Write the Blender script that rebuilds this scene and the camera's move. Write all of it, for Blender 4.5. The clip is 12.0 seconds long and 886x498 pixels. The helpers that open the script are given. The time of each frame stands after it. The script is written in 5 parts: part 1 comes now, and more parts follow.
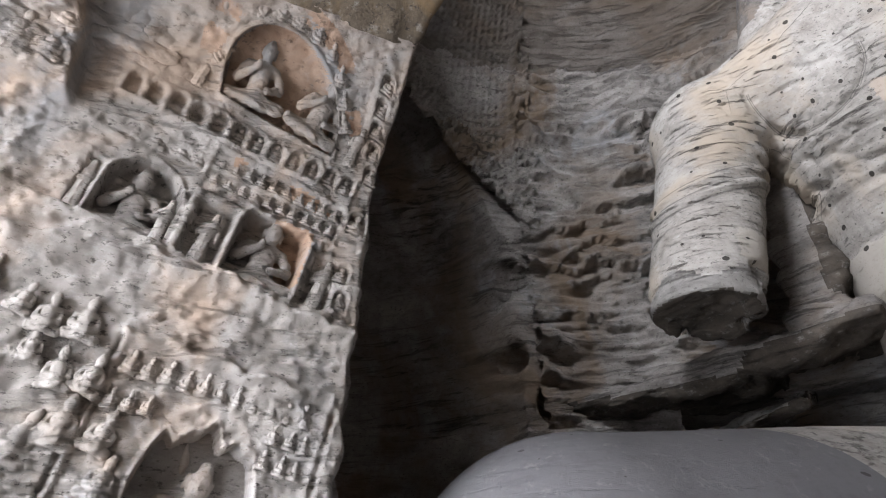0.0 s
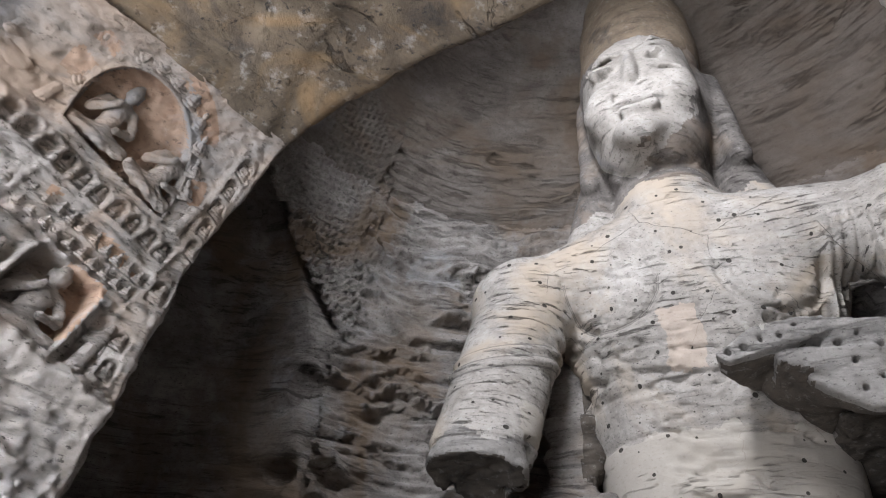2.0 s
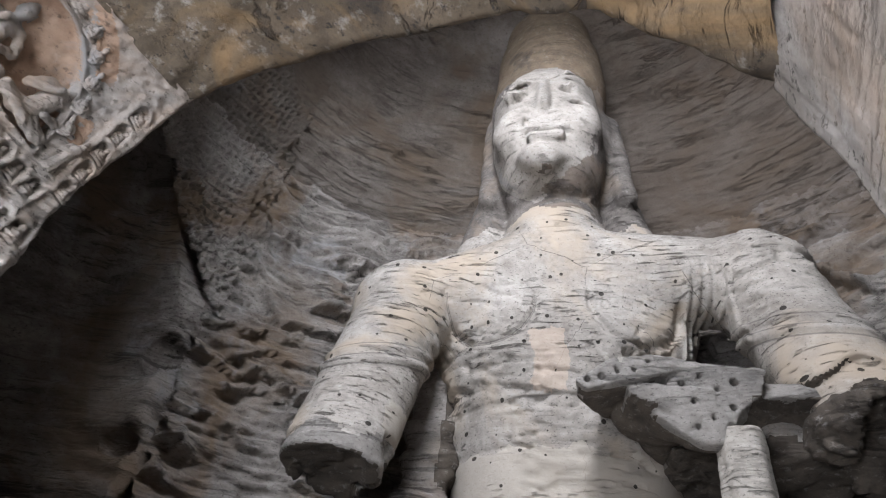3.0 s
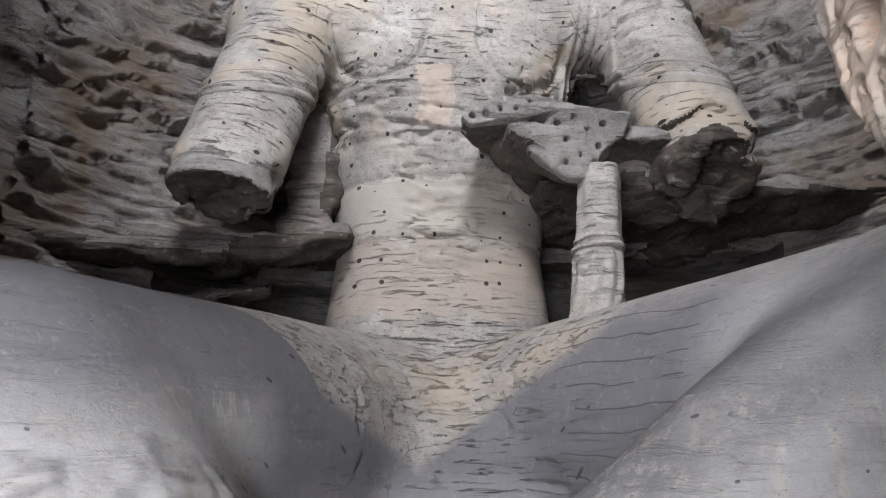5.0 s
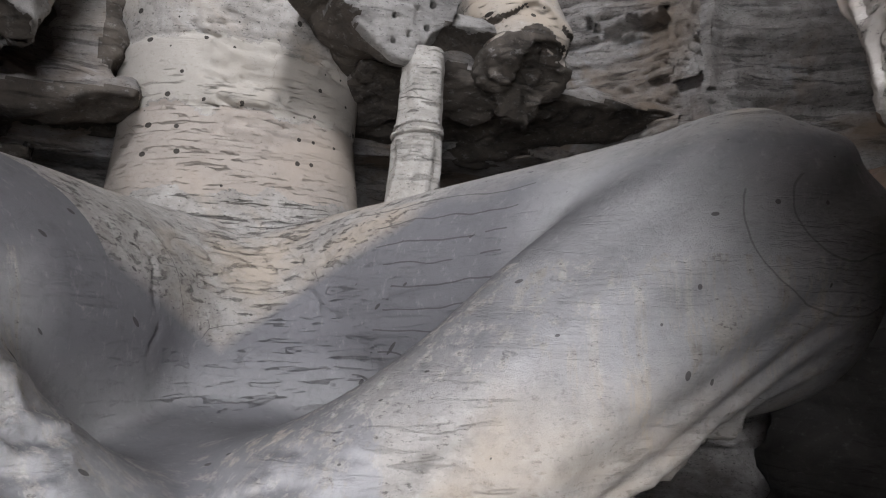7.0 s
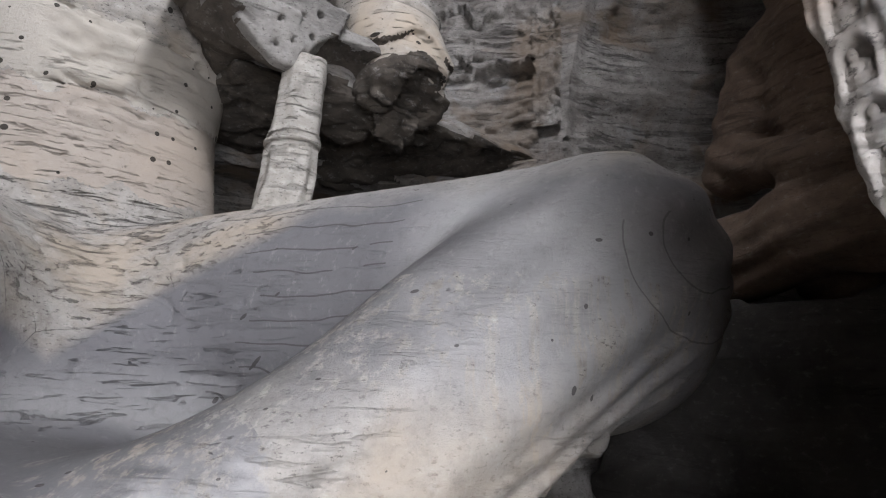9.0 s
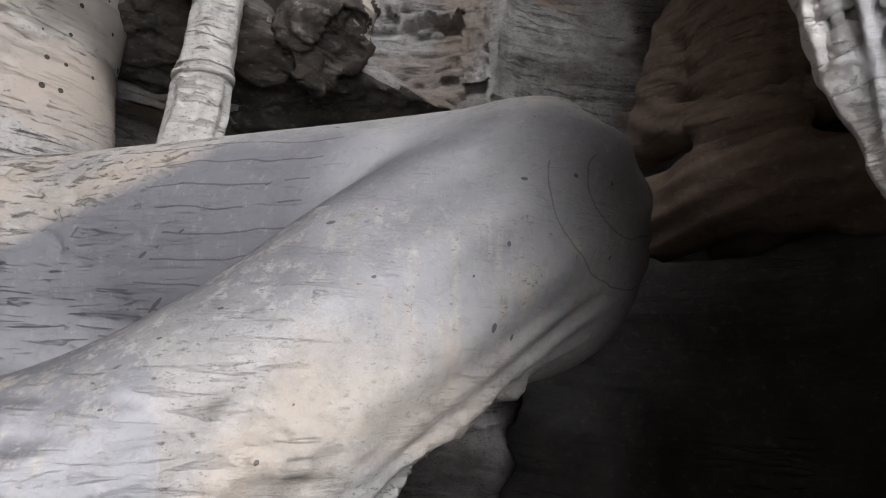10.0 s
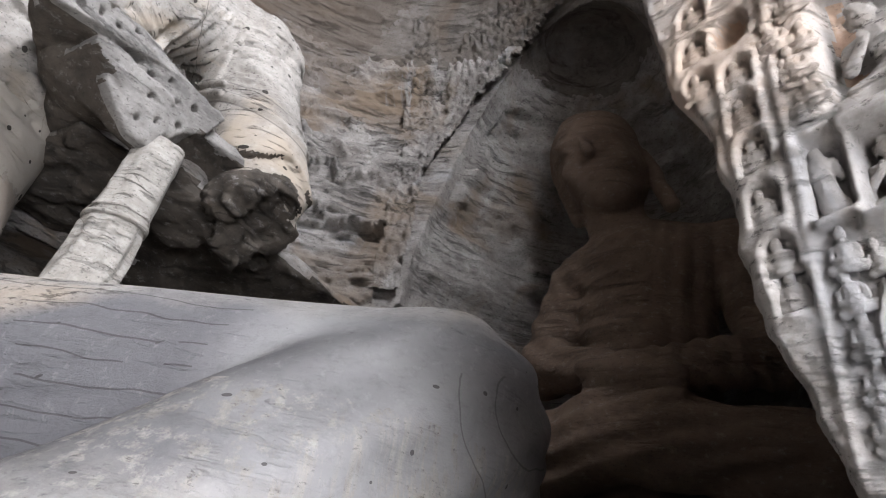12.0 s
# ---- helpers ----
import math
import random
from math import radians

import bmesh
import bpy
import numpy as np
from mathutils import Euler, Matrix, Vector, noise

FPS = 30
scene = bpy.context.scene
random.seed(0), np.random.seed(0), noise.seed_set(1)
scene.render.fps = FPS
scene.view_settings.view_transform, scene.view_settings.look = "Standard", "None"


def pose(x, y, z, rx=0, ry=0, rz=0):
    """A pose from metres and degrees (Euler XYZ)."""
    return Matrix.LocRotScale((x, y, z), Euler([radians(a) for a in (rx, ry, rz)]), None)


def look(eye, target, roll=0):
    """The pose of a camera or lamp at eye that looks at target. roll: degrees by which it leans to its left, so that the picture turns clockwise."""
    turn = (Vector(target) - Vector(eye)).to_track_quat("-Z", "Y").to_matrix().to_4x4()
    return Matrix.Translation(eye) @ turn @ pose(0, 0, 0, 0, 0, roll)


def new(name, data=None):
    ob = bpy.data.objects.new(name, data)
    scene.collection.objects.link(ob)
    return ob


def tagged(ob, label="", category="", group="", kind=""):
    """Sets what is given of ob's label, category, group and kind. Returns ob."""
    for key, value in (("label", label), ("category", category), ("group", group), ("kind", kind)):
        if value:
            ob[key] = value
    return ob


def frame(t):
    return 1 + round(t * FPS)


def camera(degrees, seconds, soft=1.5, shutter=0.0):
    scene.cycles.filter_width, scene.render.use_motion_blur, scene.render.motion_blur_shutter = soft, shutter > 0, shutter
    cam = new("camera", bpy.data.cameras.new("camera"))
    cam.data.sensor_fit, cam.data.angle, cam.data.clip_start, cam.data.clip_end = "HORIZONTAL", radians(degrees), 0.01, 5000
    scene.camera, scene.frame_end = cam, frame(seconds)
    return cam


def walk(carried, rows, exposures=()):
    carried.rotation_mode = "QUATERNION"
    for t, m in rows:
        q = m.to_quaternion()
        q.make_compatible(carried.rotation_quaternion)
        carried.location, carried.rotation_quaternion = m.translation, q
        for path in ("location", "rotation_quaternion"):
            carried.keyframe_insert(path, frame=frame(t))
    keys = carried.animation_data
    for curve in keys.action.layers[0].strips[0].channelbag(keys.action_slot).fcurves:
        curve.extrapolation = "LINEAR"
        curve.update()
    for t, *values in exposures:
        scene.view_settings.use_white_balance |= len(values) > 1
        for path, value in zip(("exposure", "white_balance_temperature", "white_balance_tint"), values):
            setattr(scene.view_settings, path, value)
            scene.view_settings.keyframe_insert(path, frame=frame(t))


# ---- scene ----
cam = camera(70.8, 12.0, soft=1.1)
PATH = [
    (0, (-0.567, 0.04, 1.606), (-1.721, 1.325, 2.615), -3.11),
    (0.5, (-0.518, 0.015, 1.631), (-1.518, 1.36, 2.723), -0.64),
    (1, (-0.484, -0.017, 1.655), (-1.347, 1.351, 2.831), 1.03),
    (1.5, (-0.446, -0.041, 1.671), (-1.165, 1.345, 2.921), 3.83),
    (2, (-0.445, -0.043, 1.681), (-1.047, 1.365, 2.967), 4.54),
    (2.5, (-0.442, -0.053, 1.681), (-0.927, 1.387, 2.981), 4.96),
    (2.7, (-0.45, -0.047, 1.684), (-0.844, 1.417, 2.989), 5.69),
    (4.3, (-0.691, -0.113, 1.59), (-0.608, 1.629, 2.569), 0.52),
    (4.5, (-0.682, -0.11, 1.592), (-0.591, 1.706, 2.425), 0.99),
    (5, (-0.678, -0.135, 1.579), (-0.516, 1.766, 2.18), 0.38),
    (5.5, (-0.567, -0.055, 1.493), (-0.289, 1.865, 1.977), 0.14),
    (6, (-0.741, 0.018, 1.475), (-0.344, 1.938, 1.873), -0.91),
    (6.5, (-0.824, 0.108, 1.409), (-0.155, 1.964, 1.736), 0.55),
    (7, (-0.895, 0.259, 1.314), (-0.07, 2.051, 1.643), -0.31),
    (7.5, (-0.987, 0.353, 1.287), (0.117, 1.974, 1.678), 0.18),
    (7.7, (-1.037, 0.374, 1.285), (0.164, 1.931, 1.648), 2.83),
    (9.3, (-1.143, 0.629, 1.109), (0.146, 2.092, 1.555), 0.22),
    (9.5, (-1.144, 0.656, 1.071), (0.201, 2.08, 1.47), 0.07),
    (10, (-0.963, 0.74, 0.965), (0.479, 2.077, 1.329), 1.26),
    (10.5, (-0.87, 0.817, 0.954), (0.754, 1.781, 1.613), 2.14),
    (11, (-0.944, 0.906, 0.929), (0.602, 1.715, 1.905), 10.11),
    (11.5, (-0.979, 0.955, 0.927), (0.49, 1.764, 2.017), 12.78),
    (12, (-1.02, 0.972, 0.893), (0.418, 1.917, 1.913), 8.94),
]
EXPOSURES = ((0.0, -0.25), (2.5, -0.25), (4.5, -0.32), (5.5, -0.25), (7.5, -0.3), (9.5, -0.1), (10.5, 0.1), (12.0, 0.3))
walk(cam, [(t, look(eye, target, roll)) for t, eye, target, roll in PATH], EXPOSURES)

# ---- world and light ----
world = bpy.data.worlds.new("sky")
scene.world = world
world.use_nodes = True
sky = world.node_tree.nodes.new("ShaderNodeTexSky")
sky.sky_type = "NISHITA"
sky.sun_disc = False
sky.sun_elevation, sky.sun_rotation = radians(50), radians(200)
sky.air_density, sky.dust_density = 1.0, 3.0
world.node_tree.links.new(sky.outputs[0], world.node_tree.nodes["Background"].inputs[0])
world.node_tree.nodes["Background"].inputs[1].default_value = 0.12

# passage axes: u runs into the cave, w runs across it
PU, PW = Vector((0.31, 0.9507, 0)), Vector((0.9507, -0.31, 0))


def uwz(u, w, z):
    return PU * u + PW * w + Vector((0, 0, z))


def opening_light(name, at, target, sx, sy, watts, colour):
    """Stands in for the sky's light in an opening."""
    d = bpy.data.lights.new(name, "AREA")
    d.shape, d.size, d.size_y, d.energy, d.color = "RECTANGLE", sx, sy, watts, colour
    o = new(name, d)
    o.matrix_world = look(at, target)


opening_light("doorway_skylight", uwz(-5.6, -1.8, 6.4), uwz(2.2, -1.5, 0.8), 6.5, 3.6, 5000, (0.95, 0.98, 1.07))
opening_light("doorway_daylight", uwz(-3.6, -1.95, 2.0), uwz(4, -1.6, 1.6), 3.4, 3.8, 680, (0.95, 0.98, 1.07))
opening_light("window_daylight", uwz(-1.8, -0.6, 10.3), (-0.9, 7.2, 4.6), 2.2, 1.5, 1600, (0.95, 0.98, 1.07))

# ---- number tools ----


def value_noise(p, seed=0):
    """Smooth noise in -1..1 at an n x 3 array of places."""
    p = np.asarray(p, dtype=np.float64)
    i = np.floor(p).astype(np.int64)
    f = p - i
    f = f * f * f * (f * (f * 6 - 15) + 10)
    out = np.zeros(len(p))
    for dx in (0, 1):
        for dy in (0, 1):
            for dz in (0, 1):
                h = (i[:, 0] + dx) * 374761393 + (i[:, 1] + dy) * 668265263 + (i[:, 2] + dz) * 2147483647 + seed * 974711
                h = (h ^ (h >> 13)) * 1274126177
                h = ((h ^ (h >> 16)) & 0xFFFF) / 32767.5 - 1
                wx = f[:, 0] if dx else 1 - f[:, 0]
                wy = f[:, 1] if dy else 1 - f[:, 1]
                wz = f[:, 2] if dz else 1 - f[:, 2]
                out += h * wx * wy * wz
    return out


def fbm(p, octaves=3, seed=0):
    out, amp, q = 0, 1.0, np.asarray(p, dtype=np.float64)
    for o in range(octaves):
        out = out + amp * value_noise(q, seed + o * 7)
        q, amp = q * 2.03, amp * 0.5
    return out


def smin(a, b, k):
    h = np.clip(0.5 + 0.5 * (b - a) / k, 0, 1)
    return b * (1 - h) + a * h - k * h * (1 - h)


def smax(a, b, k):
    return -smin(-a, -b, k)


class Grid:
    """A block of space sampled every h metres."""

    def __init__(self, lo, hi, h):
        self.lo, self.h = np.array(lo, dtype=np.float32), h
        axes = [np.arange(a, b + h, h, dtype=np.float32) for a, b in zip(lo, hi)]
        self.x, self.y, self.z = np.meshgrid(*axes, indexing="ij", sparse=True)
        self.shape = tuple(len(a) for a in axes)

    def ball(self, c, r):
        """Ellipsoid of half-axes r."""
        q = np.sqrt(((self.x - c[0]) / r[0]) ** 2 + ((self.y - c[1]) / r[1]) ** 2 + ((self.z - c[2]) / r[2]) ** 2)
        return (q - 1) * min(r)

    def limb(self, a, b, ra, rb):
        """Round limb from a to b that tapers."""
        a, b = np.array(a, dtype=np.float32), np.array(b, dtype=np.float32)
        d = b - a
        t = np.clip(((self.x - a[0]) * d[0] + (self.y - a[1]) * d[1] + (self.z - a[2]) * d[2]) / (d @ d), 0, 1)
        q = (self.x - a[0] - t * d[0]) ** 2 + (self.y - a[1] - t * d[1]) ** 2 + (self.z - a[2] - t * d[2]) ** 2
        return np.sqrt(q) - (ra + (rb - ra) * t)

    def box(self, c, half, r=0.0, turn=(0, 0, 0)):
        m = np.array(Euler([radians(v) for v in turn]).to_matrix().transposed(), dtype=np.float32)
        px, py, pz = self.x - c[0], self.y - c[1], self.z - c[2]
        q = [np.abs(m[i, 0] * px + m[i, 1] * py + m[i, 2] * pz) - (half[i] - r) for i in range(3)]
        out = np.sqrt(sum(np.maximum(v, 0) ** 2 for v in q))
        return out + np.minimum(np.maximum(q[0], np.maximum(q[1], q[2])), 0) - r

    def half(self, p, n):
        """Negative on the side that n points away from."""
        n = np.array(n, dtype=np.float32)
        n = n / np.linalg.norm(n)
        return (self.x - p[0]) * n[0] + (self.y - p[1]) * n[1] + (self.z - p[2]) * n[2]


def skin(grid, f, flip=False):
    """Vertices and quads of the surface where f changes sign."""
    f = np.broadcast_to(f, grid.shape).astype(np.float32)
    s = f < 0
    n = [k - 1 for k in grid.shape]
    count = np.zeros(n, dtype=np.int8)
    for a in (0, 1):
        for b in (0, 1):
            for c in (0, 1):
                count += s[a:a + n[0], b:b + n[1], c:c + n[2]]
    live = (count > 0) & (count < 8)
    index = np.full(n, -1, dtype=np.int64)
    cell = np.stack(np.nonzero(live), 1)
    index[live] = np.arange(len(cell))
    total, hits = np.zeros((len(cell), 3)), np.zeros(len(cell))
    corner = [np.array((a, b, c)) for a in (0, 1) for b in (0, 1) for c in (0, 1)]
    for a in corner:
        for axis in range(3):
            if a[axis] == 0:
                b = a.copy()
                b[axis] = 1
                fa, fb = f[tuple((cell + a).T)], f[tuple((cell + b).T)]
                m = (fa < 0) != (fb < 0)
                t = np.where(m, fa / np.where(m, fa - fb, 1), 0)
                total[m] += (a + t[:, None] * (b - a))[m]
                hits += m
    verts = grid.lo + grid.h * (cell + total / hits[:, None])
    quads = []
    for axis in range(3):
        u, v = (axis + 1) % 3, (axis + 2) % 3
        lo = [slice(None)] * 3
        hi = [slice(None)] * 3
        lo[axis], hi[axis] = slice(0, -1), slice(1, None)
        for k in (u, v):
            lo[k] = hi[k] = slice(1, -1)
        sa, sb = s[tuple(lo)], s[tuple(hi)]
        e = np.stack(np.nonzero(sa != sb), 1)
        inside = sa[tuple(e.T)]
        e = e.copy()
        e[:, u] += 1
        e[:, v] += 1
        du, dv = np.eye(3, dtype=np.int64)[u], np.eye(3, dtype=np.int64)[v]
        q = np.stack([index[tuple((e - o).T)] for o in (du + dv, dv, 0 * du, du)], 1)
        q[~inside] = q[~inside][:, ::-1]
        quads.append(q)
    quads = np.concatenate(quads)
    quads = quads[(quads >= 0).all(1)]
    return verts, quads[:, ::-1] if flip else quads


def normals(verts, quads):
    a = np.cross(verts[quads[:, 2]] - verts[quads[:, 0]], verts[quads[:, 3]] - verts[quads[:, 1]])
    out = np.zeros_like(verts)
    for k in range(4):
        np.add.at(out, quads[:, k], a)
    return out / np.maximum(np.linalg.norm(out, axis=1), 1e-9)[:, None]


def to_mesh(name, verts, quads, smooth=True):
    me = bpy.data.meshes.new(name)
    me.vertices.add(len(verts))
    me.vertices.foreach_set("co", np.ascontiguousarray(verts, dtype=np.float32).ravel())
    me.loops.add(quads.size)
    me.loops.foreach_set("vertex_index", np.ascontiguousarray(quads, dtype=np.int32).ravel())
    me.polygons.add(len(quads))
    me.polygons.foreach_set("loop_start", np.arange(0, quads.size, 4, dtype=np.int32))
    me.polygons.foreach_set("loop_total", np.full(len(quads), 4, dtype=np.int32))
    me.update(calc_edges=True)
    me.validate()
    me.polygons.foreach_set("use_smooth", np.full(len(me.polygons), smooth))
    return me


def pick(verts, quads, keep):
    """The chosen quads alone, with their own vertices."""
    q = quads[keep]
    used, back = np.unique(q, return_inverse=True)
    return verts[used], back.reshape(q.shape)


def join(*sets):
    vs, qs, n = [], [], 0
    for v, q in sets:
        vs.append(v)
        qs.append(q + n)
        n += len(v)
    return np.concatenate(vs), np.concatenate(qs)

# ---- materials ----


def stone(name, low, high, scale=1.2, strata=0.0, grain=0.5, rough=0.92, stain=None, stain_at=0.55, dust=None, dust_z=(2.6, 3.6), holes=0.0, cracks=0.0, tone_boxes=(), tint2=None, mottle=0.45, relief=0.05):
    """Sandstone: two-scale colour, bedding, grain, cracks, and the peg holes of a lost clay skin."""
    m = bpy.data.materials.new(name)
    m.use_nodes = True
    nt = m.node_tree
    N, L = nt.nodes, nt.links
    bsdf = N["Principled BSDF"]
    bsdf.inputs["Roughness"].default_value = rough
    bsdf.inputs["Specular IOR Level"].default_value = 0.25
    pos = N.new("ShaderNodeNewGeometry").outputs["Position"]

    def noise_tex(s, detail=6.0, rough_=0.6, stretch=(1, 1, 1), seed=0.0, distort=0.0):
        mp = N.new("ShaderNodeMapping")
        mp.inputs["Scale"].default_value = stretch
        mp.inputs["Location"].default_value = (seed, seed * 1.7, seed * 0.6)
        L.new(pos, mp.inputs["Vector"])
        t = N.new("ShaderNodeTexNoise")
        t.inputs["Scale"].default_value, t.inputs["Detail"].default_value = s, detail
        t.inputs["Roughness"].default_value, t.inputs["Distortion"].default_value = rough_, distort
        L.new(mp.outputs[0], t.inputs["Vector"])
        return t.outputs["Fac"]

    def ramp(v, a, b, c0=(0, 0, 0, 1), c1=(1, 1, 1, 1)):
        r = N.new("ShaderNodeValToRGB")
        r.color_ramp.elements[0].position, r.color_ramp.elements[1].position = a, b
        r.color_ramp.elements[0].color, r.color_ramp.elements[1].color = c0, c1
        L.new(v, r.inputs[0])
        return r.outputs[0]

    def mix(f, a, b, how="MIX"):
        x = N.new("ShaderNodeMix")
        x.data_type, x.blend_type = "RGBA", how
        if hasattr(f, "node"):
            L.new(f, x.inputs["Factor"])
        else:
            x.inputs["Factor"].default_value = f
        for k, v in (("A", a), ("B", b)):
            s = [i for i in x.inputs if i.name == k and i.type == "RGBA"][0]
            if hasattr(v, "node"):
                L.new(v, s)
            else:
                s.default_value = (*v, 1)
        return [o for o in x.outputs if o.type == "RGBA"][0]

    def calc(op, a, b):
        x = N.new("ShaderNodeMath")
        x.operation = op
        for i, v in enumerate((a, b)):
            if hasattr(v, "node"):
                L.new(v, x.inputs[i])
            else:
                x.inputs[i].default_value = v
        return x.outputs[0]

    base = mix(ramp(noise_tex(scale, 9, 0.7, distort=0.4), 0.36, 0.66), low, high)
    # mottling and pits at hand and finger size
    base = mix(calc("MULTIPLY", ramp(noise_tex(6.5, 8, 0.72, seed=91, distort=0.3), 0.46, 0.68), mottle), base, mix(0.75, base, (0.07, 0.062, 0.055)))
    base = mix(calc("MULTIPLY", ramp(noise_tex(9.0, 6, 0.7, stretch=(1, 1, 1.6), seed=97), 0.56, 0.7), mottle * 0.8), base, mix(0.6, base, (0.75, 0.73, 0.70)))
    base = mix(calc("MULTIPLY", ramp(noise_tex(24, 5, 0.7, stretch=(0.8, 0.8, 1.7), seed=95), 0.57, 0.65), min(1.0, mottle * 1.5)), base, (0.06, 0.052, 0.046))
    if tint2:
        base = mix(ramp(noise_tex(scale * 0.5, 5, 0.6, seed=31, distort=1.0), 0.5, 0.66), base, tint2)
    if stain:
        base = mix(ramp(noise_tex(scale * 0.7, 7, 0.65, stretch=(1, 1, 0.6), seed=13, distort=0.8), stain_at, stain_at + 0.12), base, stain)
    height = calc("ADD", noise_tex(18, 10, 0.78), calc("MULTIPLY", noise_tex(70, 5, 0.7, seed=2), 0.45))
    if strata > 0:
        # bedding: flat chips, and slits with the shade of undercuts put into colour
        chip = noise_tex(4.6, 10, 0.76, stretch=(0.6, 0.6, 1.9), seed=77, distort=0.35)
        slit = calc("MULTIPLY", ramp(noise_tex(4.2, 10, 0.72, stretch=(0.26, 0.26, 2.6), seed=5, distort=0.6), 0.53, 0.585), ramp(noise_tex(0.8, 3, 0.5, seed=9), 0.38, 0.6))
        base = mix(calc("MULTIPLY", slit, min(0.55, 0.45 * strata)), base, (0.035, 0.03, 0.026))
        base = mix(calc("MULTIPLY", ramp(chip, 0.48, 0.68), min(0.5, 0.4 * strata)), base, mix(0.6, base, (0.05, 0.045, 0.04)))
        height = calc("ADD", calc("MULTIPLY", height, 0.35), calc("MULTIPLY", calc("SUBTRACT", calc("MULTIPLY", chip, 1.6), slit), strata))
    base = mix(calc("MULTIPLY", noise_tex(90, 4, 0.6, seed=3), grain), base, mix(0.35, base, (0.02, 0.02, 0.02)))
    if cracks > 0:
        line = calc("MULTIPLY", ramp(noise_tex(7.5, 9, 0.68, seed=21, stretch=(0.32, 0.32, 2.6), distort=0.7), 0.57, 0.62), ramp(noise_tex(0.75, 6, 0.62, seed=29), 0.45, 0.54))
        crack = N.new("ShaderNodeTexVoronoi")
        crack.feature = "DISTANCE_TO_EDGE"
        crack.inputs["Scale"].default_value = 0.55
        wn = N.new("ShaderNodeTexNoise")
        wn.inputs["Scale"].default_value, wn.inputs["Detail"].default_value = 1.5, 6
        L.new(pos, wn.inputs["Vector"])
        warp = mix(0.25, pos, wn.outputs["Color"], "ADD")
        L.new(warp, crack.inputs["Vector"])
        split = calc("MULTIPLY", calc("LESS_THAN", crack.outputs["Distance"], 0.0018), ramp(noise_tex(0.9, 2, 0.5, seed=8), 0.52, 0.56))
        line = calc("MAXIMUM", line, split)
        if dust:
            s4 = N.new("ShaderNodeSeparateXYZ")
            L.new(pos, s4.inputs[0])
            onlap = calc("MULTIPLY", calc("LESS_THAN", calc("ABSOLUTE", s4.outputs["X"], 0), 1.0), calc("GREATER_THAN", s4.outputs["Y"], 5.6))
            line = calc("MULTIPLY", line, calc("MAXIMUM", calc("MAXIMUM", calc("GREATER_THAN", s4.outputs["Z"], 3.0), onlap), 0.12))
        if dust:
            line = calc("MULTIPLY", line, calc("SUBTRACT", 1.0, calc("MULTIPLY", calc("GREATER_THAN", s4.outputs["Z"], 8.7), 0.75)))
        base = mix(calc("MULTIPLY", line, cracks), base, (0.05, 0.042, 0.036))
        height = calc("SUBTRACT", height, calc("MULTIPLY", line, 1.2))
    if dust:
        z = N.new("ShaderNodeSeparateXYZ")
        L.new(pos, z.inputs[0])
        edge = calc("ADD", z.outputs["Z"], calc("MULTIPLY", calc("SUBTRACT", noise_tex(0.9, 6, 0.6, seed=41), 0.5), 1.1))
        mr = N.new("ShaderNodeMapRange")
        mr.inputs["From Min"].default_value, mr.inputs["From Max"].default_value = dust_z
        mr.inputs["To Min"].default_value, mr.inputs["To Max"].default_value = 1, 0
        L.new(edge, mr.inputs["Value"])
        bare = ramp(noise_tex(0.8, 8, 0.68, seed=17, distort=1.2), 0.56, 0.66)
        run = ramp(noise_tex(7.5, 8, 0.72, stretch=(1.3, 1.3, 0.07), seed=63), 0.49, 0.60)
        bare = calc("MULTIPLY", bare, calc("LESS_THAN", z.outputs["Y"], 4.8))
        run = calc("MULTIPLY", calc("MULTIPLY", run, calc("LESS_THAN", z.outputs["Y"], 4.3)), calc("MULTIPLY", ramp(noise_tex(0.45, 4, 0.6, seed=66), 0.30, 0.46), calc("LESS_THAN", z.outputs["Z"], 1.9)))
        bare = calc("MAXIMUM", calc("MULTIPLY", bare, calc("LESS_THAN", z.outputs["Z"], calc("ADD", 1.2, calc("MULTIPLY", noise_tex(1.0, 5, 0.6, seed=67), 0.8)))), run)
        # the front of the shins and the kneecap have lost their dust
        lowz = calc("SUBTRACT", 1.25, calc("ADD", z.outputs["Z"], calc("MULTIPLY", calc("SUBTRACT", noise_tex(1.3, 8, 0.7, seed=71, stretch=(1.6, 1.6, 0.35)), 0.5), 1.1)))
        cap = calc("SUBTRACT", calc("ADD", z.outputs["X"], calc("MULTIPLY", calc("SUBTRACT", noise_tex(1.8, 8, 0.7, seed=72), 0.5), 1.2)), 3.45)
        shed = calc("MULTIPLY", ramp(calc("ADD", calc("MAXIMUM", lowz, cap), 0.5), 0.35, 1.0), calc("MULTIPLY", calc("GREATER_THAN", z.outputs["X"], 0.2), calc("LESS_THAN", z.outputs["Y"], 4.9)))
        bare = calc("MAXIMUM", bare, shed)
        # what faces up goes darker: dust, and shade put into the colour
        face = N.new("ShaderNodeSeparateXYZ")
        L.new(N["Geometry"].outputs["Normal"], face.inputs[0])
        top_shade = ramp(calc("ADD", face.outputs["Z"], calc("MULTIPLY", calc("SUBTRACT", noise_tex(1.1, 5, 0.6, seed=19), 0.5), 0.5)), 0.50, 0.88)
        # thighs behind the shins and the knee tops darken too, shade painted in
        back = N.new("ShaderNodeMapRange")
        back.inputs["From Min"].default_value, back.inputs["From Max"].default_value = 4.1, 4.6
        py = N.new("ShaderNodeSeparateXYZ")
        L.new(pos, py.inputs[0])
        L.new(py.outputs["Y"], back.inputs["Value"])
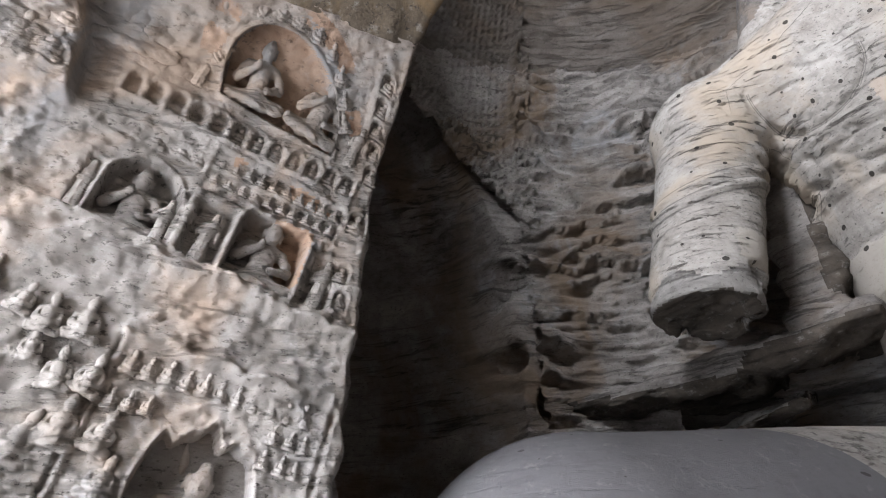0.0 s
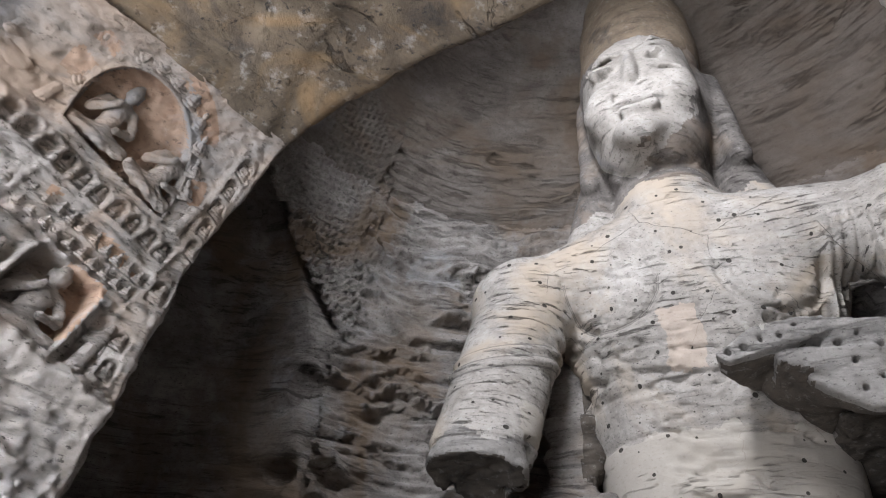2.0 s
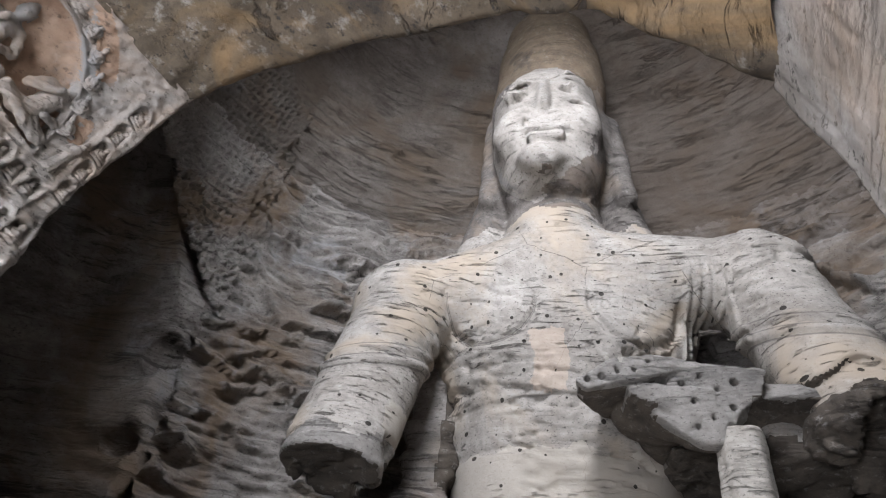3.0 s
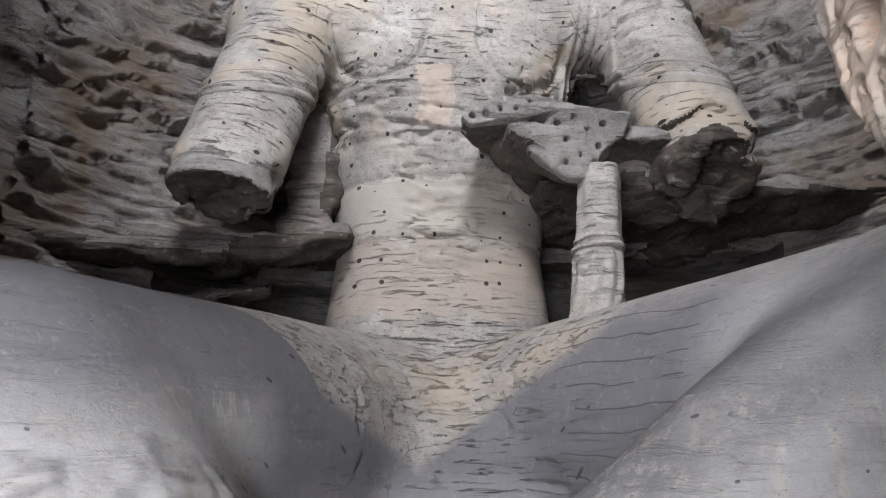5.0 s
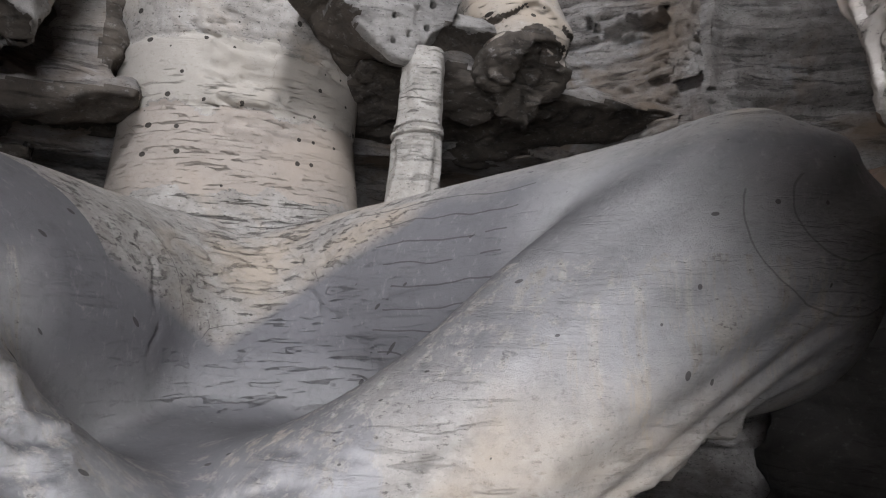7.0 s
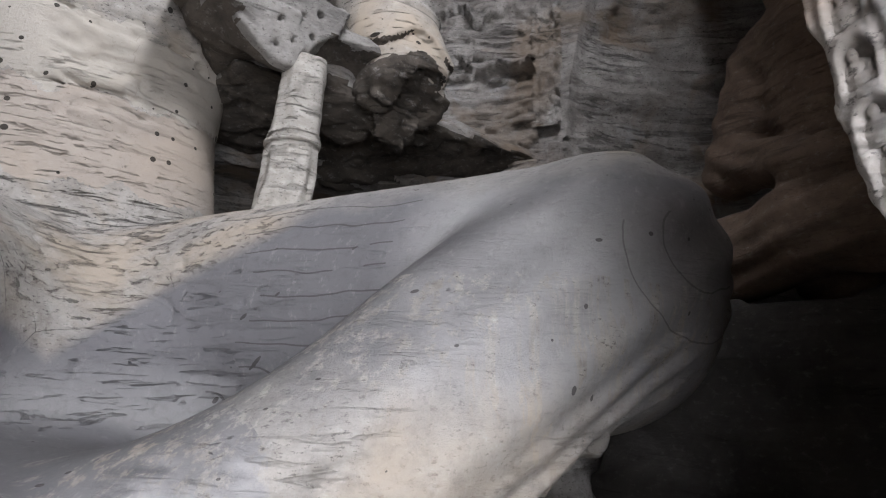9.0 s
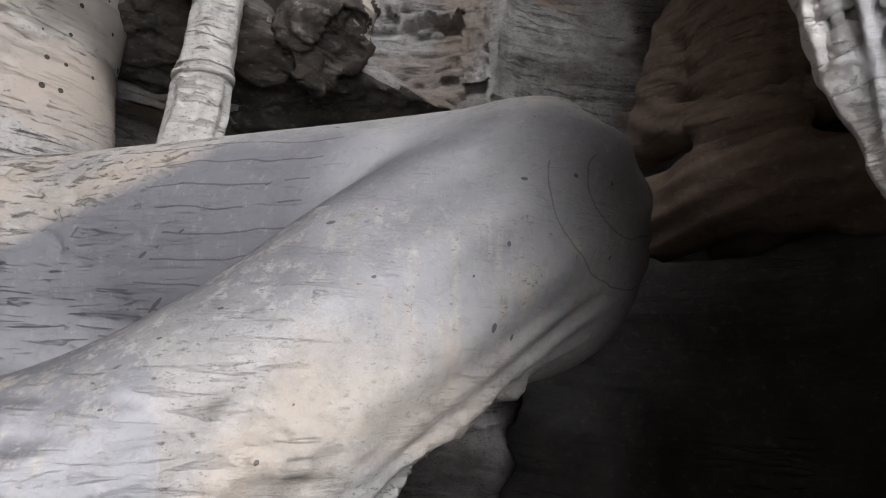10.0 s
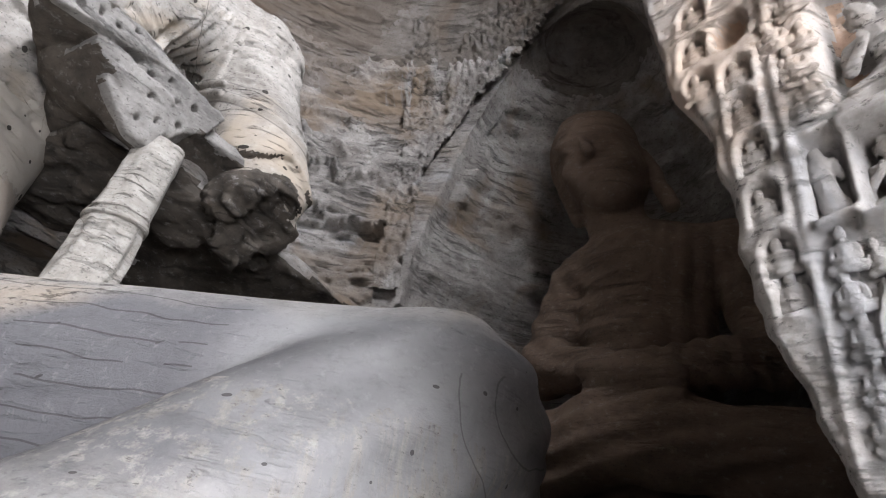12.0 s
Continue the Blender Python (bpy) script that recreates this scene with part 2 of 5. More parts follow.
        left_top = calc("MULTIPLY", ramp(calc("ADD", calc("SUBTRACT", py.outputs["Z"], 1.8), calc("MULTIPLY", noise_tex(1.2, 5, 0.6, seed=20), 0.5)), 0.0, 0.45), calc("LESS_THAN", py.outputs["X"], 0.0))
        right_top = calc("MULTIPLY", ramp(calc("SUBTRACT", py.outputs["X"], calc("ADD", 1.55, calc("MULTIPLY", noise_tex(1.5, 5, 0.6, seed=24), 0.8))), 0.0, 0.9), ramp(calc("SUBTRACT", py.outputs["Z"], 1.6), 0.0, 0.7))
        left_top = calc("MAXIMUM", left_top, calc("MULTIPLY", right_top, 0.8))
        floor_z = ramp(calc("SUBTRACT", py.outputs["Z"], 0.5), 0.3, 0.9)
        top_shade = calc("MAXIMUM", calc("MULTIPLY", top_shade, 0.85), calc("MULTIPLY", calc("MAXIMUM", calc("MULTIPLY", back.outputs[0], floor_z), left_top), 0.9))
        dust_shade = (0.138, 0.134, 0.14)
        # the grey thins in a V over the lap, a lit patch put into colour
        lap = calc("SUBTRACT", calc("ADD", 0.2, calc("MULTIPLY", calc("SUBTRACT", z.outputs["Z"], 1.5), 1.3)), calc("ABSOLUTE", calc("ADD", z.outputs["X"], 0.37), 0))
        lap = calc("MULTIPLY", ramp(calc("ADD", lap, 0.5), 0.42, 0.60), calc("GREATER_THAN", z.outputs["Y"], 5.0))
        off_lap = calc("SUBTRACT", 1.0, calc("MULTIPLY", lap, 0.85))
        mr_out = calc("MULTIPLY", mr.outputs[0], off_lap)
        base = mix(calc("MULTIPLY", mr_out, calc("SUBTRACT", 1.0, calc("MULTIPLY", bare, 0.92))), base, mix(top_shade, mix(ramp(noise_tex(1.4, 6, 0.6, seed=23), 0.35, 0.7), dust, [c * 0.85 for c in dust]), dust_shade))
    if dust:
        # specks and rubbed spots in the dust
        speck = ramp(noise_tex(9.0, 9, 0.76, seed=112, distort=0.4), 0.50, 0.70)
        rub = ramp(noise_tex(13.0, 8, 0.74, seed=113, stretch=(1, 1, 0.6)), 0.56, 0.70)
        base = mix(calc("MULTIPLY", calc("MULTIPLY", speck, mr.outputs[0]), 0.34), base, mix(0.7, base, (0.05, 0.047, 0.045)))
        base = mix(calc("MULTIPLY", calc("MULTIPLY", rub, mr.outputs[0]), 0.22), base, (0.50, 0.48, 0.46))
        # fine hems cut into the thigh, and stray peg holes
        along = calc("MAXIMUM", calc("SUBTRACT", z.outputs["X"], calc("ADD", 1.75, calc("MULTIPLY", calc("SUBTRACT", z.outputs["Z"], 2.0), 1.1))), 0.0)
        hem = calc("ADD", z.outputs["Z"], calc("ADD", calc("MULTIPLY", calc("MULTIPLY", along, along), 1.3), calc("MULTIPLY", noise_tex(0.7, 3, 0.5, seed=81), 0.35)))
        hem = calc("ABSOLUTE", calc("SUBTRACT", calc("FRACT", calc("DIVIDE", hem, 0.20), 0), 0.5), 0)
        zone = calc("MULTIPLY", calc("MULTIPLY", calc("GREATER_THAN", z.outputs["X"], calc("ADD", 0.35, noise_tex(1.7, 4, 0.6, seed=83))), calc("LESS_THAN", along, 0.36)), calc("MULTIPLY", calc("GREATER_THAN", z.outputs["Y"], 4.5), calc("LESS_THAN", z.outputs["Z"], 2.85)))
        hem = calc("MULTIPLY", calc("MULTIPLY", calc("LESS_THAN", hem, 0.032), zone), calc("GREATER_THAN", noise_tex(0.8, 3, 0.5, seed=85), 0.33))
        flat = N.new("ShaderNodeCombineXYZ")
        L.new(z.outputs["X"], flat.inputs["X"])
        L.new(calc("ADD", z.outputs["Z"], calc("MULTIPLY", z.outputs["Y"], 0.7)), flat.inputs["Y"])
        peg = N.new("ShaderNodeTexVoronoi")
        peg.voronoi_dimensions = "2D"
        peg.inputs["Scale"].default_value = 2.1
        L.new(flat.outputs[0], peg.inputs["Vector"])
        pegs = calc("MULTIPLY", calc("LESS_THAN", peg.outputs["Distance"], calc("MULTIPLY", calc("SUBTRACT", peg.outputs["Color"], 0.32), 0.085)), calc("LESS_THAN", z.outputs["Z"], 2.9))
        # short scratches and chips
        chip = calc("MULTIPLY", calc("MULTIPLY", ramp(noise_tex(5.0, 8, 0.7, seed=87, stretch=(0.45, 0.8, 2.2), distort=0.8), 0.64, 0.67), ramp(noise_tex(0.6, 3, 0.5, seed=88), 0.54, 0.62)), calc("LESS_THAN", z.outputs["Z"], 2.9))
        # two hooked lines round the kneecap
        hook = None
        across = calc("SUBTRACT", calc("MULTIPLY", z.outputs["X"], 0.66), calc("MULTIPLY", z.outputs["Y"], 0.74))
        for hx, hz, hr in ((0.06, 2.25, 0.36), (0.02, 2.15, 0.60)):
            dx, dz = calc("SUBTRACT", across, hx), calc("SUBTRACT", z.outputs["Z"], hz)
            ring = calc("SUBTRACT", calc("SQRT", calc("ADD", calc("MULTIPLY", dx, dx), calc("MULTIPLY", dz, dz)), 0), calc("ADD", hr - 0.12, calc("MULTIPLY", noise_tex(1.2, 3, 0.5, seed=89), 0.24)))
            ring = calc("MULTIPLY", calc("LESS_THAN", calc("ABSOLUTE", ring, 0), 0.006), calc("MULTIPLY", calc("LESS_THAN", dz, 0.2), calc("LESS_THAN", dx, 0.25)))
            hook = ring if hook is None else calc("MAXIMUM", hook, ring)
        hook = calc("MULTIPLY", hook, calc("MULTIPLY", calc("LESS_THAN", z.outputs["Y"], 4.3), calc("GREATER_THAN", z.outputs["X"], 2.0)))
        # weathered slits across the lap
        slits = calc("MULTIPLY", ramp(noise_tex(6.5, 8, 0.7, seed=101, stretch=(0.33, 1.2, 2.4), distort=0.6), 0.555, 0.59), calc("MULTIPLY", ramp(noise_tex(1.0, 4, 0.6, seed=102), 0.42, 0.52), calc("MULTIPLY", lap, calc("LESS_THAN", z.outputs["Z"], 2.85))))
        chip = calc("MAXIMUM", chip, slits)
        # armlets, and the circle of the breast
        for sd, ax0, k in ((-1, -2.25, 5.75), (1, 2.62, 6.15)):
            tilt = calc("ADD", calc("MULTIPLY", calc("SUBTRACT", z.outputs["Y"], 7.3), -0.3), calc("MULTIPLY", calc("SUBTRACT", z.outputs["X"], ax0), 0.1 * sd))
            lift = calc("SUBTRACT", calc("ADD", z.outputs["Z"], tilt), k)
            onarm = calc("GREATER_THAN", calc("MULTIPLY", z.outputs["X"], sd), 1.75)
            for dz in (-0.07, 0.075, 0.24):
                hook = calc("MAXIMUM", hook, calc("MULTIPLY", onarm, calc("LESS_THAN", calc("ABSOLUTE", calc("SUBTRACT", lift, dz), 0), 0.011)))
        for bx, arc in ((-0.95, 0.62), (-0.95, 0.60)):
            dx, dz = calc("SUBTRACT", z.outputs["X"], bx), calc("SUBTRACT", z.outputs["Z"], 6.85)
            ring = calc("ABSOLUTE", calc("SUBTRACT", calc("SQRT", calc("ADD", calc("MULTIPLY", dx, dx), calc("MULTIPLY", dz, dz)), 0), arc), 0)
            hook = calc("MAXIMUM", hook, calc("MULTIPLY", calc("MULTIPLY", calc("LESS_THAN", ring, 0.005), calc("LESS_THAN", dz, 0.05)), calc("LESS_THAN", z.outputs["Y"], 7.6)))
        cuts = calc("MAXIMUM", calc("MAXIMUM", calc("MULTIPLY", hem, 0.8), pegs), calc("MAXIMUM", calc("MULTIPLY", chip, 0.75), calc("MULTIPLY", hook, 0.55)))
        base = mix(calc("MULTIPLY", cuts, 0.75), base, (0.05, 0.045, 0.042))
        height = calc("SUBTRACT", height, calc("MULTIPLY", cuts, 1.5))
    if tone_boxes:
        # clay bands and mended squares on belly and breast; darker brown high cave rock
        for x0, x1, z0, z1, colour, much in tone_boxes:
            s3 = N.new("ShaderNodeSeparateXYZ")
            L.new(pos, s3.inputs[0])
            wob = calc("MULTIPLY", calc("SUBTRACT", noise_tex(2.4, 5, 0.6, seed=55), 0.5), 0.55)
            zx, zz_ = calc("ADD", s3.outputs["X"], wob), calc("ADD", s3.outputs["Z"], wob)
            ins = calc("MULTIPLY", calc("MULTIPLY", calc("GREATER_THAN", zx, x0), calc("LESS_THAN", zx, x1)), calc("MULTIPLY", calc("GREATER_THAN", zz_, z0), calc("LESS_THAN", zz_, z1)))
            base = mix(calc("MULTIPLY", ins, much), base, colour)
    if holes > 0:
        sp = N.new("ShaderNodeSeparateXYZ")
        L.new(pos, sp.inputs[0])
        mp = N.new("ShaderNodeCombineXYZ")
        L.new(sp.outputs["X"], mp.inputs["X"])
        L.new(sp.outputs["Z"], mp.inputs["Y"])
        vo = N.new("ShaderNodeTexVoronoi")
        vo.voronoi_dimensions = "2D"
        vo.inputs["Scale"].default_value, vo.inputs["Randomness"].default_value = 3.0, 0.7
        L.new(mp.outputs[0], vo.inputs["Vector"])
        zs = N.new("ShaderNodeSeparateXYZ")
        L.new(pos, zs.inputs[0])
        pit = calc("MULTIPLY", calc("LESS_THAN", vo.outputs["Distance"], calc("MULTIPLY", calc("SUBTRACT", vo.outputs["Color"], 0.25), holes * 1.6)), calc("GREATER_THAN", zs.outputs["Z"], 3.15))
        pit = calc("MULTIPLY", pit, calc("LESS_THAN", zs.outputs["Z"], 8.3))
        base = mix(calc("MULTIPLY", pit, 0.9), base, (0.02, 0.017, 0.014))
        height = calc("SUBTRACT", height, calc("MULTIPLY", pit, 2.0))
    L.new(base, bsdf.inputs["Base Color"])
    bump = N.new("ShaderNodeBump")
    bump.inputs["Strength"].default_value, bump.inputs["Distance"].default_value = 0.9, relief
    L.new(height, bump.inputs["Height"])
    L.new(bump.outputs[0], bsdf.inputs["Normal"])
    return m


M_ROCK = stone("cave_rock", (0.26, 0.232, 0.212), (0.54, 0.505, 0.472), 0.9, strata=1.5, mottle=0.45, stain=(0.46, 0.46, 0.47), stain_at=0.59, tint2=(0.27, 0.205, 0.15), tone_boxes=((-12.0, 12.0, 9.9, 20.0, (0.10, 0.078, 0.06), 0.6), (0.6, 5.0, 8.9, 20.0, (0.12, 0.09, 0.068), 0.5)))
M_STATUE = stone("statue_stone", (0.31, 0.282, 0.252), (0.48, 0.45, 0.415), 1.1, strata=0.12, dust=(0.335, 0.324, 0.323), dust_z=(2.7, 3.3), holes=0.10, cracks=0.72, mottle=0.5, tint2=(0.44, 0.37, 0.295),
                 tone_boxes=((-2.0, 2.0, 4.13, 4.92, (0.45, 0.41, 0.355), 0.7), (-1.8, 1.8, 3.1, 4.1, (0.37, 0.31, 0.26), 0.65), (-0.41, 0.06, 5.58, 6.38, (0.52, 0.42, 0.34), 0.6), (0.55, 1.5, 5.62, 6.05, (0.58, 0.55, 0.50), 0.5)))
M_JAMB = stone("carved_sandstone", (0.30, 0.27, 0.243), (0.46, 0.43, 0.402), 1.6, strata=0.3, stain=(0.31, 0.302, 0.30), stain_at=0.54, tint2=(0.46, 0.36, 0.285), relief=0.055, mottle=0.55)
M_PLASTER = stone("ochre_plaster", (0.12, 0.094, 0.066), (0.24, 0.19, 0.135), 2.2, stain=(0.055, 0.05, 0.05), stain_at=0.55, tint2=(0.34, 0.225, 0.115), cracks=0.9, mottle=0.75, strata=0.2)
# brown stone made darker still, with the niche's shade in the base
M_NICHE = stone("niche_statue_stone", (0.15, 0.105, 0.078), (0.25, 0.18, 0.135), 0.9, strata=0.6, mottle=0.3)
M_PILLAR = stone("pillar_stone", (0.36, 0.33, 0.29), (0.50, 0.47, 0.43), 2.2, strata=0.3, cracks=0.5, mottle=0.4)
# raw broken stone; its dark tone also stands in for shade on undersides
M_BROKEN_SHADE = stone("broken_shade_stone", (0.065, 0.054, 0.045), (0.15, 0.125, 0.10), 2.2, strata=0.8, mottle=0.5)
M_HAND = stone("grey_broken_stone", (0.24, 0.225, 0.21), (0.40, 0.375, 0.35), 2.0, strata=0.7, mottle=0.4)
M_FACE = stone("face_clay", (0.33, 0.30, 0.268), (0.47, 0.44, 0.405), 1.6, strata=0.08, cracks=0.2, mottle=0.45, stain=(0.27, 0.265, 0.27), stain_at=0.60)
# dirty head stone, with the shade under the chin put into its colour
M_HEAD_SHADE = stone("dirty_shaded_stone", (0.10, 0.09, 0.083), (0.26, 0.235, 0.215), 1.3, strata=0.3, cracks=0.4, mottle=0.5, tint2=(0.30, 0.24, 0.19))
M_CAP = stone("ochre_cap_stone", (0.15, 0.112, 0.078), (0.25, 0.195, 0.14), 1.5, strata=0.3, stain=(0.06, 0.055, 0.05), stain_at=0.6, mottle=0.4)
M_PAINT = stone("salmon_plaster", (0.36, 0.235, 0.165), (0.50, 0.37, 0.28), 2.4, strata=0.1, stain=(0.33, 0.31, 0.30), stain_at=0.56, mottle=0.35)
M_GROUND = stone("worn_floor_stone", (0.20, 0.182, 0.165), (0.36, 0.335, 0.31), 1.0, strata=0.3, mottle=0.4)
# near-black base for floor and seat: the cave's deep shade put into colour
M_FLOOR = stone("shade_dark_rock", (0.035, 0.032, 0.03), (0.08, 0.073, 0.067), 1.0, strata=0.5, mottle=0.15)


def put(name, v, q, mat, label="", category="", kind="", parent=None, group=""):
    o = new(name, to_mesh(name, v, q))
    o.data.materials.append(mat)
    o.parent = parent
    return tagged(o, label, category, group, kind)


# ---- the cave ----
CX, CY, CA, CB = 0.2, 5.0, 6.2, 4.6
SMALL_NICHES = ((-6.0, 5.95, 4.75), (-5.95, 5.8, 4.15), (-5.6, 6.9, 4.7), (-5.05, 7.65, 4.95), (-5.25, 7.45, 4.05), (-4.9, 7.8, 4.1), (-5.55, 6.75, 8.65), (6.3, 6.2, 4.85), (6.45, 4.8, 4.8), (-5.5, 7.0, 6.0))


def terrace(x, n):
    t = x * n
    k = np.floor(t)
    f = np.clip((t - k - 0.35) / 0.3, 0, 1)
    return (k + f * f * (3 - 2 * f)) / n


def carved_zone(v):
    """1 where the wall carries carved bands, so that it stays even there."""
    th = np.degrees(np.arctan2((v[:, 1] - CY) / CB, (v[:, 0] - CX) / CA))
    near = np.hypot((v[:, 1] - CY) / CB, (v[:, 0] - CX) / CA) < 1.06
    west = near & (np.abs(th) > 146) & (v[:, 2] > 6.8) & (v[:, 2] < 12.4)
    east = near & (th > -30) & (th < 24) & (v[:, 2] > 5.0) & (v[:, 2] < 11.5)
    north = (th > 20) & (th < 152) & (v[:, 2] > 3.4) & (v[:, 2] < 13.2)
    return (west | east | north).astype(float)


def cave():
    g = Grid((-10.2, -3.2, -2.9), (11.0, 11.2, 16.2), 0.07)
    plan = np.sqrt(((g.x - CX) / CA) ** 2 + ((g.y - CY) / CB) ** 2)
    tall = np.sqrt(plan ** 2 + (np.maximum(g.z - 7.0, 0) / 8.2) ** 2)
    void = (tall - 1) * CB
    u = g.x * 0.31 + g.y * 0.9507
    w = g.x * 0.9507 - g.y * 0.31
    front = np.where(w > -0.5, 0.95, 1.12)
    void = np.maximum(void, front - u)
    # side niches
    for c, r, z0, rz in (((-6.0, 4.4), (2.7, 2.6), 5.6, 3.5), ((6.5, 3.5), (2.9, 2.85), 4.3, 6.0), ((5.0, 1.9), (2.6, 2.3), 4.3, 5.4)):
        q = np.sqrt(((g.x - c[0]) / r[0]) ** 2 + ((g.y - c[1]) / r[1]) ** 2 + (np.maximum(g.z - z0, 0) / rz) ** 2)
        void = np.minimum(void, np.maximum((q - 1) * r[1], front - u))
    # passage in the front wall, and an unseen window sized to shape light
    door = np.maximum(np.abs(w + 1.68) - 2.2, np.abs(g.z - 2.0) - 3.0)
    door = np.maximum(door, -0.45 - g.z)
    win = np.maximum(np.abs(w + 0.98) - 2.32, np.abs(g.z - 9.0) - 2.0)
    cut = np.maximum(np.minimum(door, win), u - 1.6)
    void = np.minimum(void, cut)
    # hollows behind the arms
    for c, half in (((-3.0, 8.9, 3.1), (1.9, 1.5, 0.75)), ((3.7, 8.9, 3.35), (2.2, 1.7, 1.0))):
        void = np.minimum(void, g.box(c, half, 0.3))
    # small arched niches cut into the walls
    for c in SMALL_NICHES:
        void = np.minimum(void, g.ball(c, (0.3, 0.3, 0.26)))
    void = np.maximum(void, -2.5 - g.z)
    v, q = skin(g, void, flip=True)
    n = normals(v, q)
    # bedded, eroded rock
    lay = terrace(fbm(v * (0.5, 0.5, 1.9), 4, 3), 4.0)
    lay = lay + 0.5 * terrace(fbm(v * (1.0, 1.0, 4.2) + 7, 3, 23), 3.0)
    big = fbm(v * (0.35, 0.35, 0.9), 2, 9)
    ledge = np.abs(fbm(v * (0.7, 0.7, 2.6) + 4, 3, 15))
    amp = np.where((v @ np.array((0.31, 0.9507, 0)) < 1.3), 0.4, 1.0) * (1 - 0.92 * carved_zone(v)) * np.where(v[:, 2] > 9.5, 0.6, 1)
    v = v + n * (amp * (0.16 * lay + 0.12 * big - 0.20 * np.clip(0.3 - ledge, 0, 1)) - 0.07 * carved_zone(v))[:, None]
    mid = v[q].mean(1)
    nz = n[q].mean(1)[:, 2]
    ceil = (nz < -0.45) & (mid[:, 2] > 8.0)
    floor = (nz > 0.75) & (mid[:, 2] < -1.9)
    left = ~ceil & ~floor & (mid[:, 0] < -1.0) & (mid[:, 1] < 6.6)
    right = ~ceil & ~floor & (mid[:, 0] > 1.0) & (mid[:, 1] < 6.4)
    rest = ~(ceil | floor | left | right)
    for name, keep, label in (("ceiling", ceil, "rough domed ceiling of weathered brown sandstone"),
                              ("floor", floor, "dark dusty sandstone floor of the grotto"),
                              ("wall_west", left, "weathered layered sandstone wall with a deep arched niche"),
                              ("wall_east", right, "weathered layered sandstone wall with a deep arched niche"),
                              ("wall_north", rest, "curved back wall of eroded, bedded grey-brown sandstone")):
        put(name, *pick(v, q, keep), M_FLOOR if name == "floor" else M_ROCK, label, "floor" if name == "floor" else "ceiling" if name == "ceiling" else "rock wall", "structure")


cave()

# ---- the seated colossus ----


def giant():
    g = Grid((-4.9, 2.1, -2.6), (5.0, 9.6, 9.1), 0.04)
    # torso: half-width, front and depth change with height
    zz = np.array((2.0, 3.1, 4.1, 5.0, 5.8, 6.5, 7.1, 7.6, 8.0, 8.4), dtype=np.float32)
    hw = np.interp(g.z, zz, (1.68, 1.6, 1.50, 1.58, 1.78, 2.0, 2.2, 2.0, 1.35, 0.75)).astype(np.float32)
    fy = np.interp(g.z, zz, (7.25, 7.42, 7.46, 7.32, 7.02, 6.88, 6.85, 6.92, 7.05, 7.0)).astype(np.float32)
    yc = 9.0
    q = (np.abs(g.x / hw) ** 2.6 + np.abs((g.y - yc) / (yc - fy)) ** 2.6) ** (1 / 2.6)
    body = np.maximum((q - 1) * 1.5, np.maximum(g.z - 8.5, 1.5 - g.z))
    body = smin(body, g.limb((-2.2, 7.3, 6.95), (-0.3, 7.4, 7.75), 0.58, 0.58), 0.25)
    body = smin(body, g.limb((2.65, 7.3, 7.4), (0.4, 7.4, 7.75), 0.6, 0.58), 0.25)
    neck = g.limb((0.05, 7.6, 7.8), (0.0, 7.75, 9.3), 0.85, 0.75)
    body = smin(body, neck, 0.2)
    # arms, both broken off below the elbow
    for s, top, el, r0, r1, end, cut_n in ((-1, (-2.25, 7.3, 6.85), (-2.6, 6.1, 3.7), 0.64, 0.56, (-2.57, 6.1, 4.12), (-0.06, -0.12, -1)),
                                           (1, (2.76, 7.25, 7.25), (3.12, 6.0, 4.0), 0.65, 0.63, (3.2, 6.1, 4.62), (0.12, -0.7, -1))):
        arm = smin(g.ball((top[0] - s * 0.1, top[1] + 0.1, top[2] + 0.15), (0.82, 0.82, 0.7)), g.limb(top, el, r0, r1), 0.3)
        # armlet and bare broken end
        k = (5.75 if s < 0 else 6.15)
        ax = g.half((top[0], top[1], k), (0.1 * s, -0.3, 1))
        arm = arm - 0.06 * np.exp(-((ax / 0.05) ** 2)) - 0.045 * np.exp(-(((ax - 0.17) / 0.04) ** 2)) + (0.03 if s < 0 else 0.10) * np.clip((end[2] + (0.32 if s < 0 else 0.58 + 0.12 * np.sin(g.x * 7) - 0.15 * (g.x - 3.1)) - g.z) / 0.05, 0, 1)
        arm = np.maximum(arm, g.half(end, cut_n))
        body = smin(body, arm, 0.1)
    # breast outline and band lines
    for x in (-0.95, 1.0):
        ring = np.sqrt((g.x - x) ** 2 + (g.z - 6.85) ** 2) - 0.62
        body = body + 0.05 * np.exp(-((ring / 0.035) ** 2)) * ((g.z < 6.95) & (g.y < 8))
    for z in (4.95, 4.15, 5.45):
        body = body + 0.03 * np.exp(-(((g.z - z - 0.03 * np.sin(g.x * 2)) / 0.03) ** 2)) * (g.y < 8.5) * (np.abs(g.x) < 1.9)
    # pleated edge of the robe beside the arm
    pleat = np.clip((g.x - 1.62) / 0.04, 0, 1) * np.clip((g.z - 5.35) / 0.1, 0, 1) * np.clip((7.5 - g.z) / 0.3, 0, 1) * (g.y < 7.9) * (g.x < 2.2)
    body = body - pleat * (0.035 + 0.025 * np.sin(g.x * 52))
    # lap, legs crossed at the ankles
    skirt = g.ball((0, 7.95, 0.55), (2.5, 2.0, 2.15))
    legs = None
